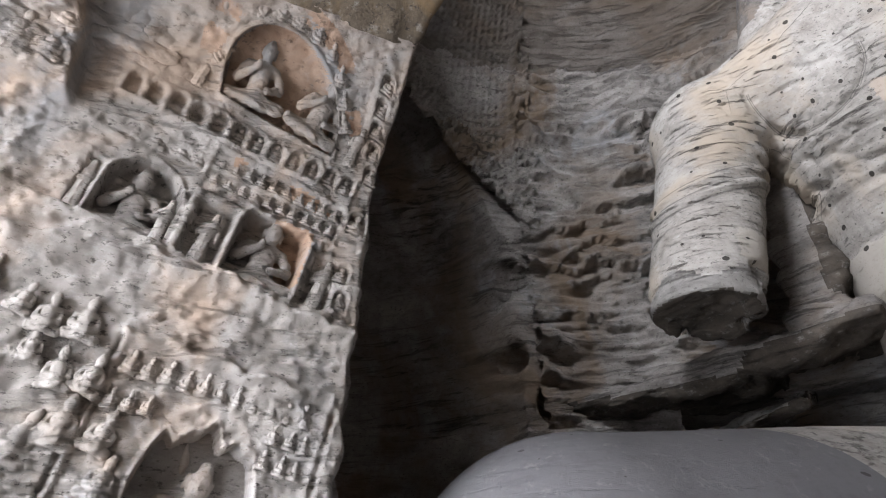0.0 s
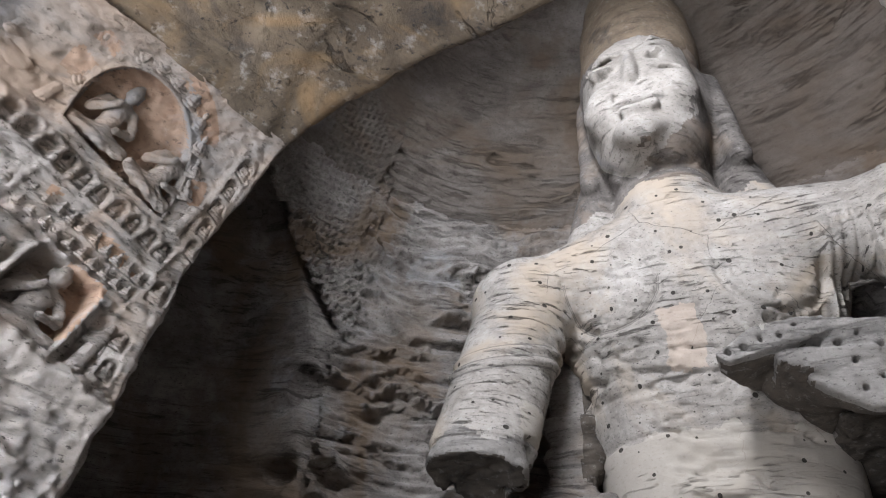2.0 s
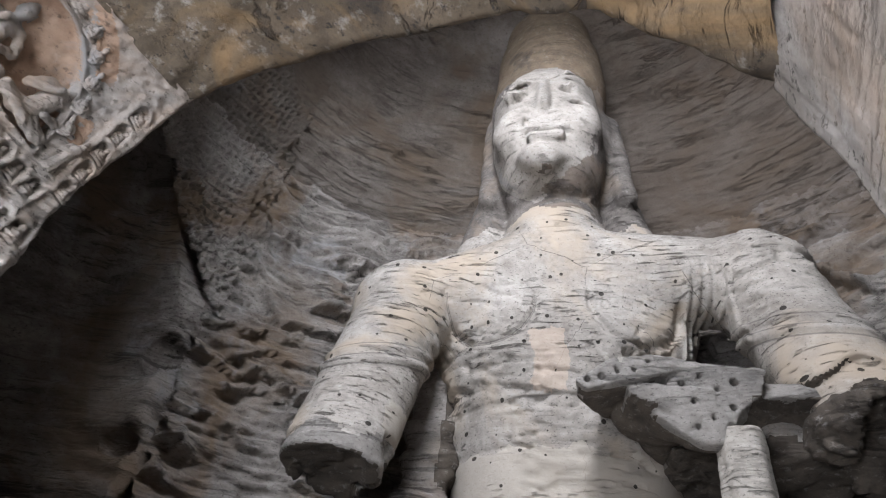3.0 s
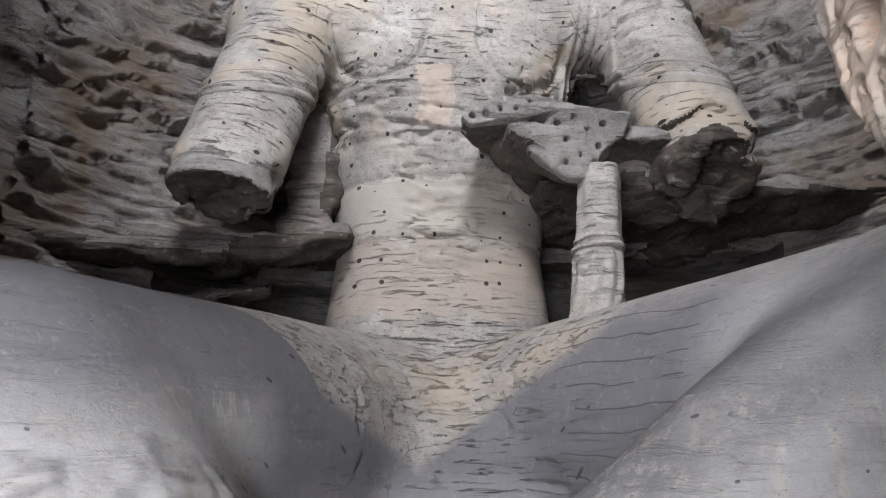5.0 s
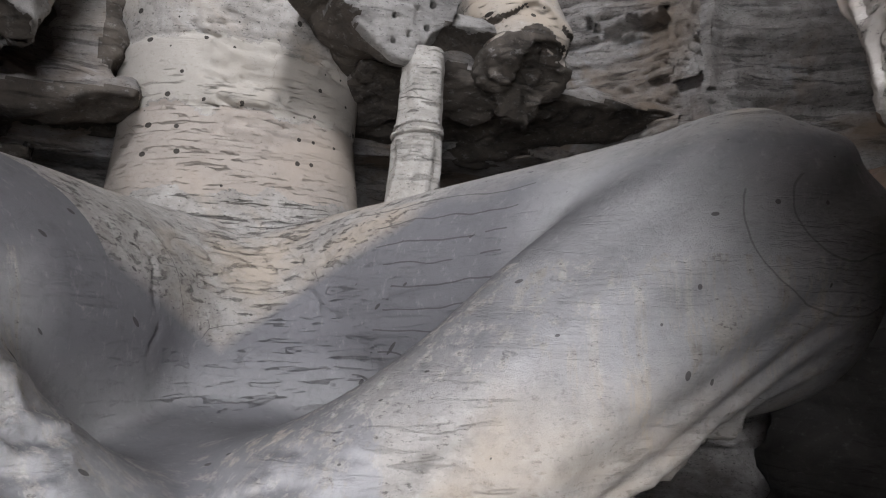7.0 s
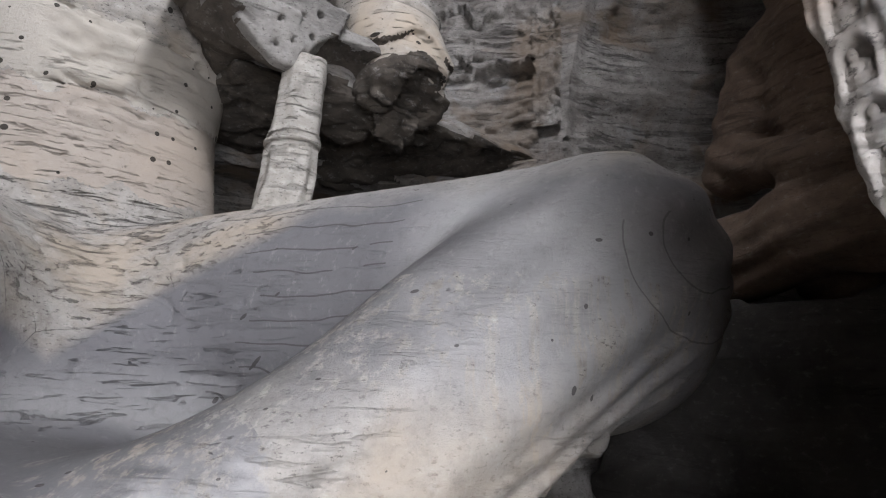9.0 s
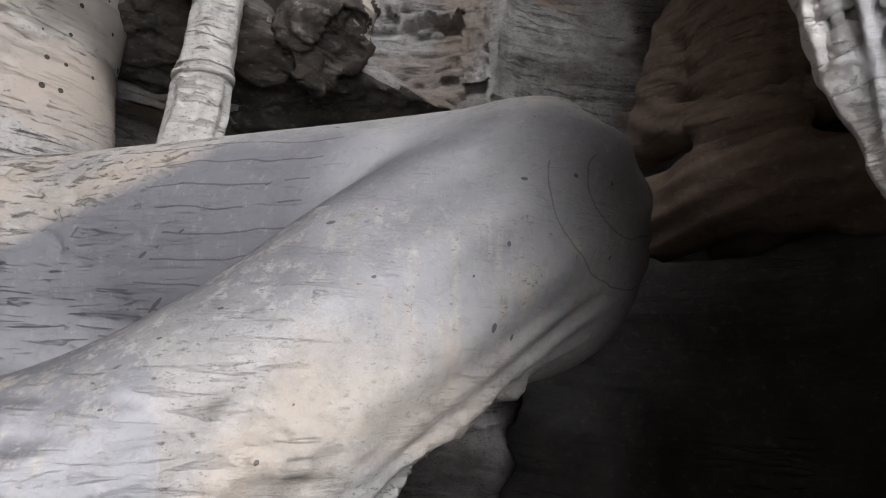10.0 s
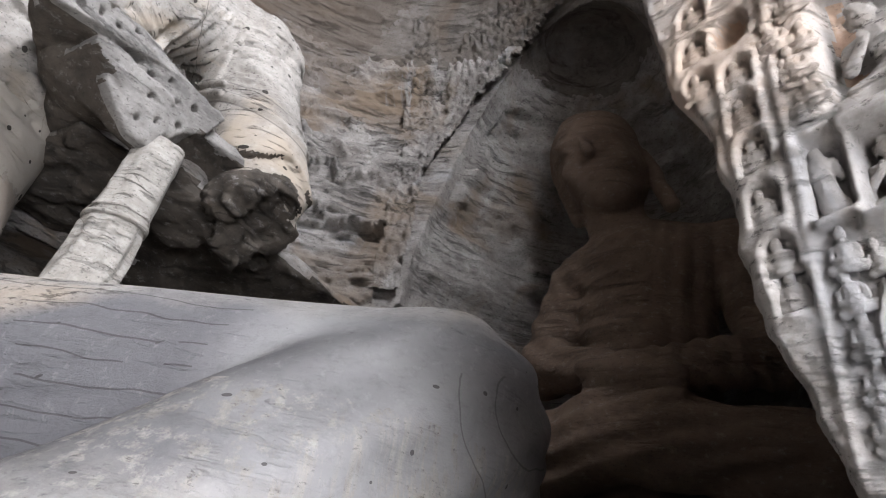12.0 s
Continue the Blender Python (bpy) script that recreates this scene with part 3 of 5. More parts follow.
    for s, kn, sk, an, r in ((-1, (-3.02, 4.05, 1.45), (-3.0, 3.75, 1.4), (-0.55, 3.95, -1.15), (1.24, 1.12, 1.15, 0.8)),
                             (1, (3.3, 4.0, 2.0), (3.3, 3.66, 2.24), (0.25, 4.02, 0.2), (1.2, 1.18, 0.94, 0.74))):
        thigh = g.limb(kn, (s * 1.15, 7.3, 1.72), r[0], r[1])
        shin = g.limb(sk, an, r[2], r[3])
        # folds that run along the leg
        d = np.array(an) - np.array(sk)
        d = d / np.linalg.norm(d)
        side = np.cross(d, (0, 1, 0))
        off = (g.x - sk[0]) * side[0] + (g.y - sk[1]) * side[1] + (g.z - sk[2]) * side[2]
        along = (g.x - sk[0]) * d[0] + (g.y - sk[1]) * d[1] + (g.z - sk[2]) * d[2]
        low = np.clip(-s * off * -1.0 / 0.5 - 0.6, 0, 1) if s < 0 else np.clip(off / 0.35 - 0.7, 0, 1)
        shin = shin + 0.05 * low * np.sin(off * 27 + along * 1.2) * (along > -0.7) - 0.028 * np.sin(off * 13 + 0.6 * along) * np.clip(1 - low, 0, 1) * (s > 0)
        leg = smin(thigh, shin, 0.16)
        legs = leg if legs is None else smin(legs, leg, 0.2)
    lower = smin(legs, skirt, 0.5)
    lower = smin(lower, g.ball((-0.45, 5.25, -0.6), (1.8, 1.6, 1.35)), 0.8)
    lower = smin(lower, g.ball((0, 4.6, -1.9), (2.0, 1.5, 1.2)), 0.4)
    f = smin(body, lower, 0.12)
    v, q = skin(g, f)
    n = normals(v, q)
    up = np.clip((v[:, 2] - 3.0) / 0.8, 0, 1)
    band = np.clip(fbm(v * 0.7, 2, 33) * 1.6 + 0.1, 0, 1) * up
    wear = terrace(fbm(v * (1.1, 1.1, 2.6), 4, 40), 3.0)
    gash = np.clip(0.16 - np.abs(fbm(v * (0.9, 0.9, 3.2), 3, 51)), 0, 0.16) / 0.16
    hole = np.clip(0.10 - np.abs(fbm(v * (1.2, 1.2, 4.0), 2, 81)), 0, 0.1) / 0.1 * np.exp(-((v[:, 0] / 1.1) ** 2)) * ((v[:, 2] > 1.2) & (v[:, 2] < 2.6) & (v[:, 1] > 5.4))
    lump = np.clip(fbm(v * 2.4, 4, 90), -0.3, 1) * np.clip((-0.9 - v[:, 0]) / 0.4, 0, 1) * np.clip((4.2 - v[:, 1]) / 0.4, 0, 1) * np.clip((1.35 - v[:, 2]) / 0.4, 0, 1)
    rim = fbm(v * 1.2, 3, 97)
    flake = (terrace(fbm(v * (2.6, 2.6, 5.5), 4, 99), 5.0) - 0.2) * np.clip((np.where(v[:, 0] > -1.2, 0.75, 1.6) + 0.5 * rim - v[:, 2]) / 0.25, 0, 1) * np.clip((np.where(v[:, 0] > -1.2, 4.6, 4.1) - v[:, 1]) / 0.4, 0, 1)
    score = np.clip(0.14 - np.abs(fbm(v * (1.3, 1.3, 5.5), 3, 57)), 0, 0.14) / 0.14 * np.clip((v[:, 2] - 5.0) / 0.6, 0, 1) * np.clip(0.45 + fbm(v * 0.8, 2, 58) * 1.6, 0, 1)
    stub = np.clip((4.95 - v[:, 2]) / 0.15, 0, 1) * np.clip((v[:, 0] - 2.2) / 0.1, 0, 1) * (v[:, 1] < 7.3) * (v[:, 2] > 3.9) + 0.4 * np.clip((4.2 - v[:, 2]) / 0.1, 0, 1) * ((v[:, 0] < -1.9) & (v[:, 1] < 7.2) & (v[:, 2] > 3.6))
    v = v + n * (0.26 * stub * (terrace(fbm(v * (2.0, 2.0, 2.6), 4, 63), 2.5) - 0.1))[:, None]
    v = v + n * (0.10 * wear * band - 0.14 * gash * band - 0.06 * score + 0.03 * fbm(v * 0.5, 2, 60) - 0.06 * hole + 0.05 * lump + 0.07 * flake)[:, None]
    # head, set forward
    h = Grid((-1.8, 5.5, 8.0), (2.0, 9.0, 14.3), 0.045)
    zf = np.array((8.8, 9.1, 9.6, 10.3, 11.2, 11.8, 12.3), dtype=np.float32)
    fw = np.interp(h.z, zf, (0.62, 0.82, 0.93, 0.98, 0.98, 0.95, 0.9)).astype(np.float32)
    ff = np.interp(h.z, zf, (6.42, 6.22, 6.12, 6.1, 6.2, 6.45, 6.7)).astype(np.float32)
    q2 = (np.abs((h.x + 0.06) / fw) ** 2.5 + np.abs((h.y - 7.5) / (7.5 - ff)) ** 2.5) ** 0.4
    face = smax(smax((q2 - 1) * 0.9, 8.75 - h.z, 0.2), h.z - 12.3, 0.1)
    hair = smin(h.ball((0.08, 7.6, 10.6), (1.16, 1.0, 1.6)), h.limb((0.08, 7.3, 11.9), (0.1, 7.4, 13.7), 0.98, 0.9), 0.15)
    head = smin(face, hair, 0.06)
    for z in (11.75, 12.15, 12.6):
        head = np.minimum(head, h.limb((0.08, 7.3, z), (0.08, 7.3, z + 0.1), 1.04, 1.04) + 0.02)
    # cheeks, chin, worn nose, brows and lips; the features lean a little
    for c, r in (((-0.55, 6.45, 9.75), (0.42, 0.42, 0.5)), ((0.36, 6.42, 9.9), (0.42, 0.42, 0.5)), ((-0.18, 6.3, 8.98), (0.36, 0.3, 0.24))):
        head = smin(head, h.ball(c, r), 0.14)
    head = smin(head, h.limb((-0.13, 6.1, 10.75), (-0.17, 6.02, 10.05), 0.06, 0.10), 0.12)
    for p0, p1, p2 in (((-0.2, 6.08, 10.72), (-0.5, 6.1, 10.78), (-0.82, 6.26, 10.62)), ((0.0, 6.06, 10.8), (0.28, 6.08, 10.98), (0.62, 6.24, 10.95))):
        head = smin(smin(head, h.limb(p0, p1, 0.02, 0.03), 0.09), h.limb(p1, p2, 0.03, 0.02), 0.09)
    for x, z, tilt in ((-0.55, 10.48, 4), (0.27, 10.68, -12)):
        head = smax(head, -h.ball((x, 6.02, z), (0.28, 0.10, 0.10)), 0.08)
        head = smin(head, h.ball((x, 6.22, z - 0.01), (0.22, 0.16, 0.09)), 0.03)
        head = smax(head, -h.box((x, 6.08, z - 0.05), (0.24, 0.1, 0.016), 0.01, (0, tilt, 0)), 0.02)
    for x, z, r in ((-0.56, 10.42, 0.085), (0.25, 10.62, 0.085), (0.42, 10.12, 0.12)):
        head = smax(head, -h.ball((x, 6.1, z), (r * 1.2, 0.26, r)), 0.03)
    head = smin(head, h.limb((-0.42, 6.1, 9.50), (0.16, 6.1, 9.56), 0.07, 0.06), 0.07)
    head = smin(head, h.limb((-0.34, 6.1, 9.30), (0.08, 6.1, 9.35), 0.09, 0.08), 0.07)
    head = smax(head, -h.box((-0.13, 6.02, 9.43), (0.34, 0.14, 0.022), 0.01, (0, -5, 0)), 0.03)
    head = smax(head, -h.box((-0.44, 6.02, 9.62), (0.04, 0.12, 0.10), 0.02, (0, 10, 0)), 0.03)
    # cut-back jaw behind the clay face
    head = head + 0.05 * np.clip((9.0 - h.z) / 0.1, 0, 1) * (h.y < 7.0)
    for s in (-1, 1):
        head = smin(head, h.limb((s * 1.02 + 0.05, 7.35, 11.0), (s * 1.12 + 0.05, 7.25, 9.1), 0.2, 0.17), 0.08)
        head = smin(head, h.limb((s * 0.95 + 0.05, 7.6, 9.6), (s * 1.25 + 0.05, 7.8, 8.1), 0.3, 0.42), 0.15)
    head = smin(head, h.limb((0.0, 7.6, 8.1), (0.0, 7.75, 9.3), 0.85, 0.75), 0.06)
    hv, hq = skin(h, np.maximum(head, 8.02 - h.z))
    hn = normals(hv, hq)
    hv = hv + hn * (0.025 * terrace(fbm(hv * (1.3, 1.3, 1.8), 3, 71), 3.0))[:, None]
    # the broken forearm that lies across the belly
    k = Grid((-0.3, 5.7, 4.0), (3.5, 7.9, 5.8), 0.026)

    def hewn(*faces):
        d = None
        for p, n in faces:
            d = k.half(p, n) if d is None else smax(d, k.half(p, n), 0.03)
        return d

    back = ((1.0, 6.85, 4.85), (0, 1, -1.1))
    slab = hewn(((0.06, 6.1, 5.15), (-0.51, 0, 0.86)), ((0.43, 6.1, 5.37), (-0.17, 0, 1)), ((0.9, 6.1, 5.45), (0.2, 0, 1)), ((0.19, 6.1, 5.03), (0.24, 0.03, -1)), ((0.5, 6.08, 5.2), (0.05, -1, -0.14)), ((0.35, 6.7, 5.0), (-0.6, 0.5, -0.5)), ((0.06, 6.1, 5.12), (-1, 0.1, -0.9)), ((1.4, 6.1, 5.3), (1, 0, 0)), back)
    hull = smax(k.ball((1.15, 6.9, 5.16), (0.65, 0.5, 0.32)), k.half((0.5, 6.22, 5.0), (0, -1, -0.2)), 0.04)
    block = hewn(((1.1, 6.1, 5.3), (-0.85, 0, 0.5)), ((1.2, 6.12, 5.3), (-0.12, -1, -0.32)), ((1.17, 6.1, 5.38), (0.13, 0, 1)), ((0.72, 6.2, 4.98), (-0.6, 0, -0.8)), ((1.4, 6.4, 4.53), (0, -0.15, -1)), ((1.9, 6.2, 4.8), (1, 0, -0.3)), back)
    step = hewn(((0.6, 6.1, 5.05), (-1, 0, 0.3)), ((0.62, 6.2, 5.06), (-0.45, -0.1, -0.9)), ((1.0, 6.2, 5.12), (0.1, 0, 1)), ((1.0, 6.24, 4.9), (-0.1, -1, -0.5)), ((1.3, 6.4, 4.6), (0.2, 0, -1)), ((1.5, 6.2, 4.8), (1, 0, 0)), back)
    hand = np.minimum(np.minimum(slab, hull), np.minimum(block, step))
    shell = smax(smin(k.limb((1.6, 6.6, 5.02), (2.95, 6.55, 4.9), 0.34, 0.46), k.limb((1.9, 6.9, 5.0), (3.0, 6.9, 4.9), 0.3, 0.4), 0.1), k.half((2.2, 6.2, 5.24), (0.12, 0, 1)), 0.04)
    hand = smin(hand, shell, 0.05)
    hand = smax(hand, -k.ball((2.22, 6.15, 4.6), (0.60, 0.62, 0.42)), 0.03)
    hand = smax(hand, -k.ball((2.9, 6.0, 4.55), (0.30, 0.4, 0.3)), 0.03)
    hand = smin(hand, k.limb((1.0, 6.7, 5.12), (1.2, 7.7, 5.2), 0.22, 0.32), 0.08)
    # peg holes of the lost clay
    for x, z in ((0.17, 5.14), (0.33, 5.19), (0.50, 5.25), (0.69, 5.26), (0.55, 5.37), (0.84, 5.36)):
        hand = np.maximum(hand, -k.ball((x, 6.1, z), (0.032, 0.16, 0.032)))
    for x, z in ((1.18, 5.16), (1.36, 5.22), (1.52, 5.08), (1.70, 5.14), (1.28, 4.96), (1.46, 4.80), (1.30, 4.72), (1.66, 4.90), (1.62, 4.70)):
        hand = np.maximum(hand, -k.ball((x, 6.12 + 0.32 * (5.3 - z), z), (0.034, 0.18, 0.034)))
    kv, kq = skin(k, hand)
    kn = normals(kv, kq)
    kv = kv + kn * (0.022 * terrace(fbm(kv * 2.2, 3, 14), 3.0) + 0.012 * fbm(kv * 7, 2, 19))[:, None]
    sizes = [len(x) for x in (q, hq, kq)]
    v, q = join((v, q), (hv, hq), (kv, kq))
    o = put("seated_statue", v, q, M_STATUE, "colossal weathered sandstone seated statue with broken forearms and dust-grey crossed legs, shade put into their colour", "statue")
    # raw stone where the arms are broken; downward faces also carry painted shade
    o.data.materials.append(M_BROKEN_SHADE)
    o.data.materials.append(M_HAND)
    c, nn = v[q].mean(1), normals(v, q)[q].mean(1)
    slot = np.zeros(len(q), dtype=np.int32)
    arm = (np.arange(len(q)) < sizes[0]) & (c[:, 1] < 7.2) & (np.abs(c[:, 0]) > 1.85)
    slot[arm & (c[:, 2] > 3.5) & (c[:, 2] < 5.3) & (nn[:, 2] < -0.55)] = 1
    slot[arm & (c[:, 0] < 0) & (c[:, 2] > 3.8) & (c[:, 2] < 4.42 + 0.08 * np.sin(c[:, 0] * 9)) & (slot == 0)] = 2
    # the forearm's hollow and underside are coloured dark for the shade there
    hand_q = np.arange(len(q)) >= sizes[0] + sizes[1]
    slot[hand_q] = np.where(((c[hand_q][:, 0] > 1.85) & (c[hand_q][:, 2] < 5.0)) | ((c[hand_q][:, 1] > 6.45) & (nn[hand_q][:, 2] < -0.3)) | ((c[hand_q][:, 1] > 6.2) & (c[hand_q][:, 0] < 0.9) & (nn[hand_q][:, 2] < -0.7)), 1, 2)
    # elbow stub, clay mask of the face, jaw dark with dirt and painted shade, ochre cap
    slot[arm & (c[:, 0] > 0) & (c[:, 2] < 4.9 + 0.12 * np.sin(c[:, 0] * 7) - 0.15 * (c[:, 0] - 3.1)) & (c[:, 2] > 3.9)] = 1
    for extra in (M_FACE, M_HEAD_SHADE, M_CAP):
        o.data.materials.append(extra)
    head_q = (np.arange(len(q)) >= sizes[0]) & ~hand_q
    wob = 0.10 * fbm(c * 2.2, 4, 45)
    mask = (np.abs((c[:, 0] + 0.12 - 0.1 * (c[:, 2] - 10.1)) / (0.90 + wob)) ** 3 + np.abs((c[:, 2] - 10.1 - 0.12 * c[:, 0]) / (1.28 + wob)) ** 3 < 1) & (c[:, 1] < 6.95)
    slot[head_q & (c[:, 2] > 8.5 + wob)] = 4
    slot[head_q & (c[:, 2] > 11.15 + wob + 0.3 * (c[:, 1] - 6.4))] = 5
    slot[head_q & mask] = 3
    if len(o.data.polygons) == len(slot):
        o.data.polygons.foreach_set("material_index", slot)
    return o


giant()


def pillar():
    """The little column that props the broken forearm."""
    root = tagged(new("stone_pillar"), "short carved sandstone pillar with a ringed waist propping the broken forearm", "pillar")
    root.location = (1.63, 6.62, 2.75)
    g = Grid((1.1, 6.0, 2.6), (2.3, 7.2, 4.9), 0.028)
    f = g.limb((1.63, 6.62, 2.7), (1.74, 6.45, 4.75), 0.31, 0.235)
    ang = np.arctan2(g.y - 6.55, g.x - 1.68)
    f = f + 0.016 * np.sin(ang * 9 + 2 * np.sin(g.z * 5)) * (g.z < 3.68) + 0.012 * np.sin(ang * 7) * (g.z > 3.8)
    wide = f - 0.05 * np.clip((3.05 - g.z) / 0.2, 0, 1)
    mid = g.z - 3.74 - 0.03 * (g.x - 1.7)
    ring = smax(f - 0.035, np.abs(mid) - 0.035, 0.02)
    ring = np.minimum(ring, smax(f - 0.022, np.abs(mid - 0.09) - 0.02, 0.01))
    for name, field, label in (("lower_shaft", np.maximum(np.maximum(wide, 2.72 - g.z), mid), ""), ("upper_shaft", np.maximum(np.maximum(f, g.z - 4.72), -mid), ""), ("ring", ring, "carved ring round the waist")):
        v, q = skin(g, field)
        v = v + normals(v, q) * (0.012 * fbm(v * 5, 3, 8))[:, None]
        put(name, v - np.array(root.location), q, M_PILLAR, label, parent=root)


pillar()


def ledge(name, lo, hi, parts, seed, label):
    g = Grid(lo, hi, 0.045)
    f = None
    for c, half, turn in parts:
        d = g.box(c, half, 0.12, turn)
        f = d if f is None else smin(f, d, 0.25)
    v, q = skin(g, f)
    n = normals(v, q)
    v = v + n * (0.6, 0.6, 1.0) * (0.15 * terrace(fbm(v * (0.9, 0.9, 5.0), 4, seed), 4.0) + 0.035 * fbm(v * (3, 3, 7), 2, seed))[:, None]
    o = put(name, v, q, M_ROCK, label, "rock ledge", "structure")
    # the ledge's underside takes darker stone, its shade put into the colour
    o.data.materials.append(M_BROKEN_SHADE)
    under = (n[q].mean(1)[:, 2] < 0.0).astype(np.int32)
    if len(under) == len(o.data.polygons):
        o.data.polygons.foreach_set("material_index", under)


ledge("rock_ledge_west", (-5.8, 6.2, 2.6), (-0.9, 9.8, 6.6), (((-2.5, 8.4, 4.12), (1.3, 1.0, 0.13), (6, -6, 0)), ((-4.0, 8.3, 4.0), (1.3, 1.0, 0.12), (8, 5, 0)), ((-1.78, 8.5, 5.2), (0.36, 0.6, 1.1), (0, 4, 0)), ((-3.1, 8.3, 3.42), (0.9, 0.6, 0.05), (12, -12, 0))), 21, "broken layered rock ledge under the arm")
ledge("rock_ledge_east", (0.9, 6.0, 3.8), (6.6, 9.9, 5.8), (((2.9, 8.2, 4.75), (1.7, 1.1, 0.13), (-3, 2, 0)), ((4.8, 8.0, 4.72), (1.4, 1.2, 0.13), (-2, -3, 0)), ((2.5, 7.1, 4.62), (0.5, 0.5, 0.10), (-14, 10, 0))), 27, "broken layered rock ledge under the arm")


def niche_statue():
    g = Grid((4.9, 0.4, 1.8), (9.4, 5.6, 9.4), 0.05)
    f = g.limb((7.6, 2.9, 3.0), (7.45, 2.85, 5.6), 0.95, 1.0)
    f = smin(f, g.limb((7.45, 3.75, 5.75), (7.45, 1.6, 5.95), 0.5, 0.52), 0.4)
    # upper arms, forearms resting in the lap
    for y0, y1 in ((3.9, 4.2), (1.5, 1.2)):
        f = smin(f, g.limb((7.4, y0, 5.6), (7.05, y1, 4.2), 0.42, 0.4), 0.12)
        f = smin(f, g.limb((7.05, y1, 4.2), (6.2, 2.8, 3.75), 0.36, 0.26), 0.12)
    f = smin(f, g.limb((6.05, 3.2, 3.72), (6.05, 2.3, 3.62), 0.2, 0.2), 0.1)
    # crossed legs
    f = smin(f, g.limb((6.7, 4.7, 2.75), (6.15, 2.4, 3.0), 0.62, 0.42), 0.2)
    f = smin(f, g.limb((6.7, 0.9, 2.75), (6.15, 3.2, 3.05), 0.62, 0.42), 0.2)
    f = smin(f, g.limb((7.3, 3.0, 5.9), (7.1, 3.25, 6.9), 0.5, 0.44), 0.12)
    # the head leans
    up = np.array((0.05, 0.36, 0.93))
    at = lambda a, b, c: tuple(np.array((6.95, 3.36, 7.55)) + np.array((a, b, 0)) + up * c)
    head = smin(g.limb(at(-0.05, 0, -0.35), at(0.0, 0, 0.35), 0.62, 0.72), g.ball(at(0.05, 0.02, 1.05), (0.42, 0.42, 0.36)), 0.12)
    head = smin(head, g.ball(at(-0.28, 0.02, -0.85), (0.36, 0.34, 0.24)), 0.2)
    head = smin(head, g.limb(at(-0.68, 0.06, 0.22), at(-0.80, 0.05, -0.22), 0.06, 0.12), 0.07)
    for y, sgn in ((0.34, 1), (-0.24, -1)):
        head = smin(head, g.limb(at(-0.66, y - 0.24 * sgn, 0.24), at(-0.58, y + 0.22 * sgn, 0.22), 0.06, 0.05), 0.06)
        head = smax(head, -g.box(at(-0.70, y, 0.04), (0.10, 0.19, 0.04), 0.01), 0.05)
        head = smin(head, g.ball(at(-0.55, y, 0.04), (0.12, 0.19, 0.07)), 0.03)
        head = smin(head, g.ball(at(-0.40, y * 1.2, -0.35), (0.26, 0.24, 0.28)), 0.1)
    head = smin(head, g.limb(at(-0.62, 0.2, -0.50), at(-0.62, -0.10, -0.50), 0.06, 0.06), 0.06)
    head = smin(head, g.limb(at(-0.60, 0.16, -0.62), at(-0.60, -0.06, -0.62), 0.07, 0.07), 0.05)
    head = smax(head, -g.box(at(-0.70, 0.05, -0.555), (0.1, 0.2, 0.014), 0.01), 0.02)
    # hairline
    head = np.minimum(head, smax(g.limb(at(0.02, 0, -0.2), at(0.05, 0, 0.42), 0.70, 0.77), g.half(at(-0.3, 0, 0.42), (-0.5, 0, -0.87)), 0.02))
    for sgn in (-1, 1):
        head = smin(head, g.limb(at(0.1, sgn * 0.70, 0.25), at(0.08, sgn * 0.72, -0.95), 0.14, 0.11), 0.05)
    f = smin(f, head, 0.06)
    # robe folds hanging in curves over the chest, straight ones over the far shoulder
    r = np.sqrt(((g.y - 3.15) * 1.25) ** 2 + (g.z - 6.3) ** 2)
    f = f + 0.026 * np.sin(r * 17 + 0.5 * np.sin(g.y * 3)) * ((g.z < 6.1) & (g.z > 3.6) & (g.x < 7.2) & (g.y > 2.55))
    f = f + 0.024 * np.sin(g.y * 26 + g.z * 2) * ((g.z < 6.3) & (g.z > 3.6) & (g.x < 7.3) & (g.y <= 2.55))
    f = f + 0.022 * np.sin((g.z + 0.25 * g.y) * 22) * (g.z < 3.5)
    v, q = skin(g, np.maximum(f, 2.2 - g.z))
    n = normals(v, q)
    v = v + n * (0.03 * fbm(v * (1.2, 1.2, 2.0), 3, 61))[:, None]
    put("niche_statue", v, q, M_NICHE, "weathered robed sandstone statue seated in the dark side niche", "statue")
    p = Grid((5.0, -0.6, -2.7), (10.4, 6.8, 3.0), 0.1)
    f = p.box((8.1, 3.2, -0.2), (2.1, 2.9, 2.5), 0.4, (0, 0, 6))
    v, q = skin(p, np.maximum(f, -2.45 - p.z))
    v = v + normals(v, q) * (0.22 * terrace(fbm(v * (0.6, 0.6, 1.4), 4, 2), 3.0))[:, None]
    put("statue_seat", v, q, M_FLOOR, "rough rock seat under the niche statue, darkness put into its colour", "rock seat")


niche_statue()

# ---- passage: jambs and vault ----
SECTION = ((-3.78, -0.6), (-3.74, 2.2), (-3.66, 3.9), (-3.42, 4.38), (-3.1, 4.66), (-2.6, 4.73), (-1.8, 4.60), (-1.07, 4.43), (-0.5, 4.1), (-0.05, 3.54), (0.05, 3.1), (0.10, 2.3), (0.17, 2.0), (0.3, 1.35), (0.36, 0.9), (0.42, -0.6))
SEC = np.array(SECTION)
SLEN = np.concatenate(([0], np.cumsum(np.linalg.norm(np.diff(SEC, axis=0), axis=1))))


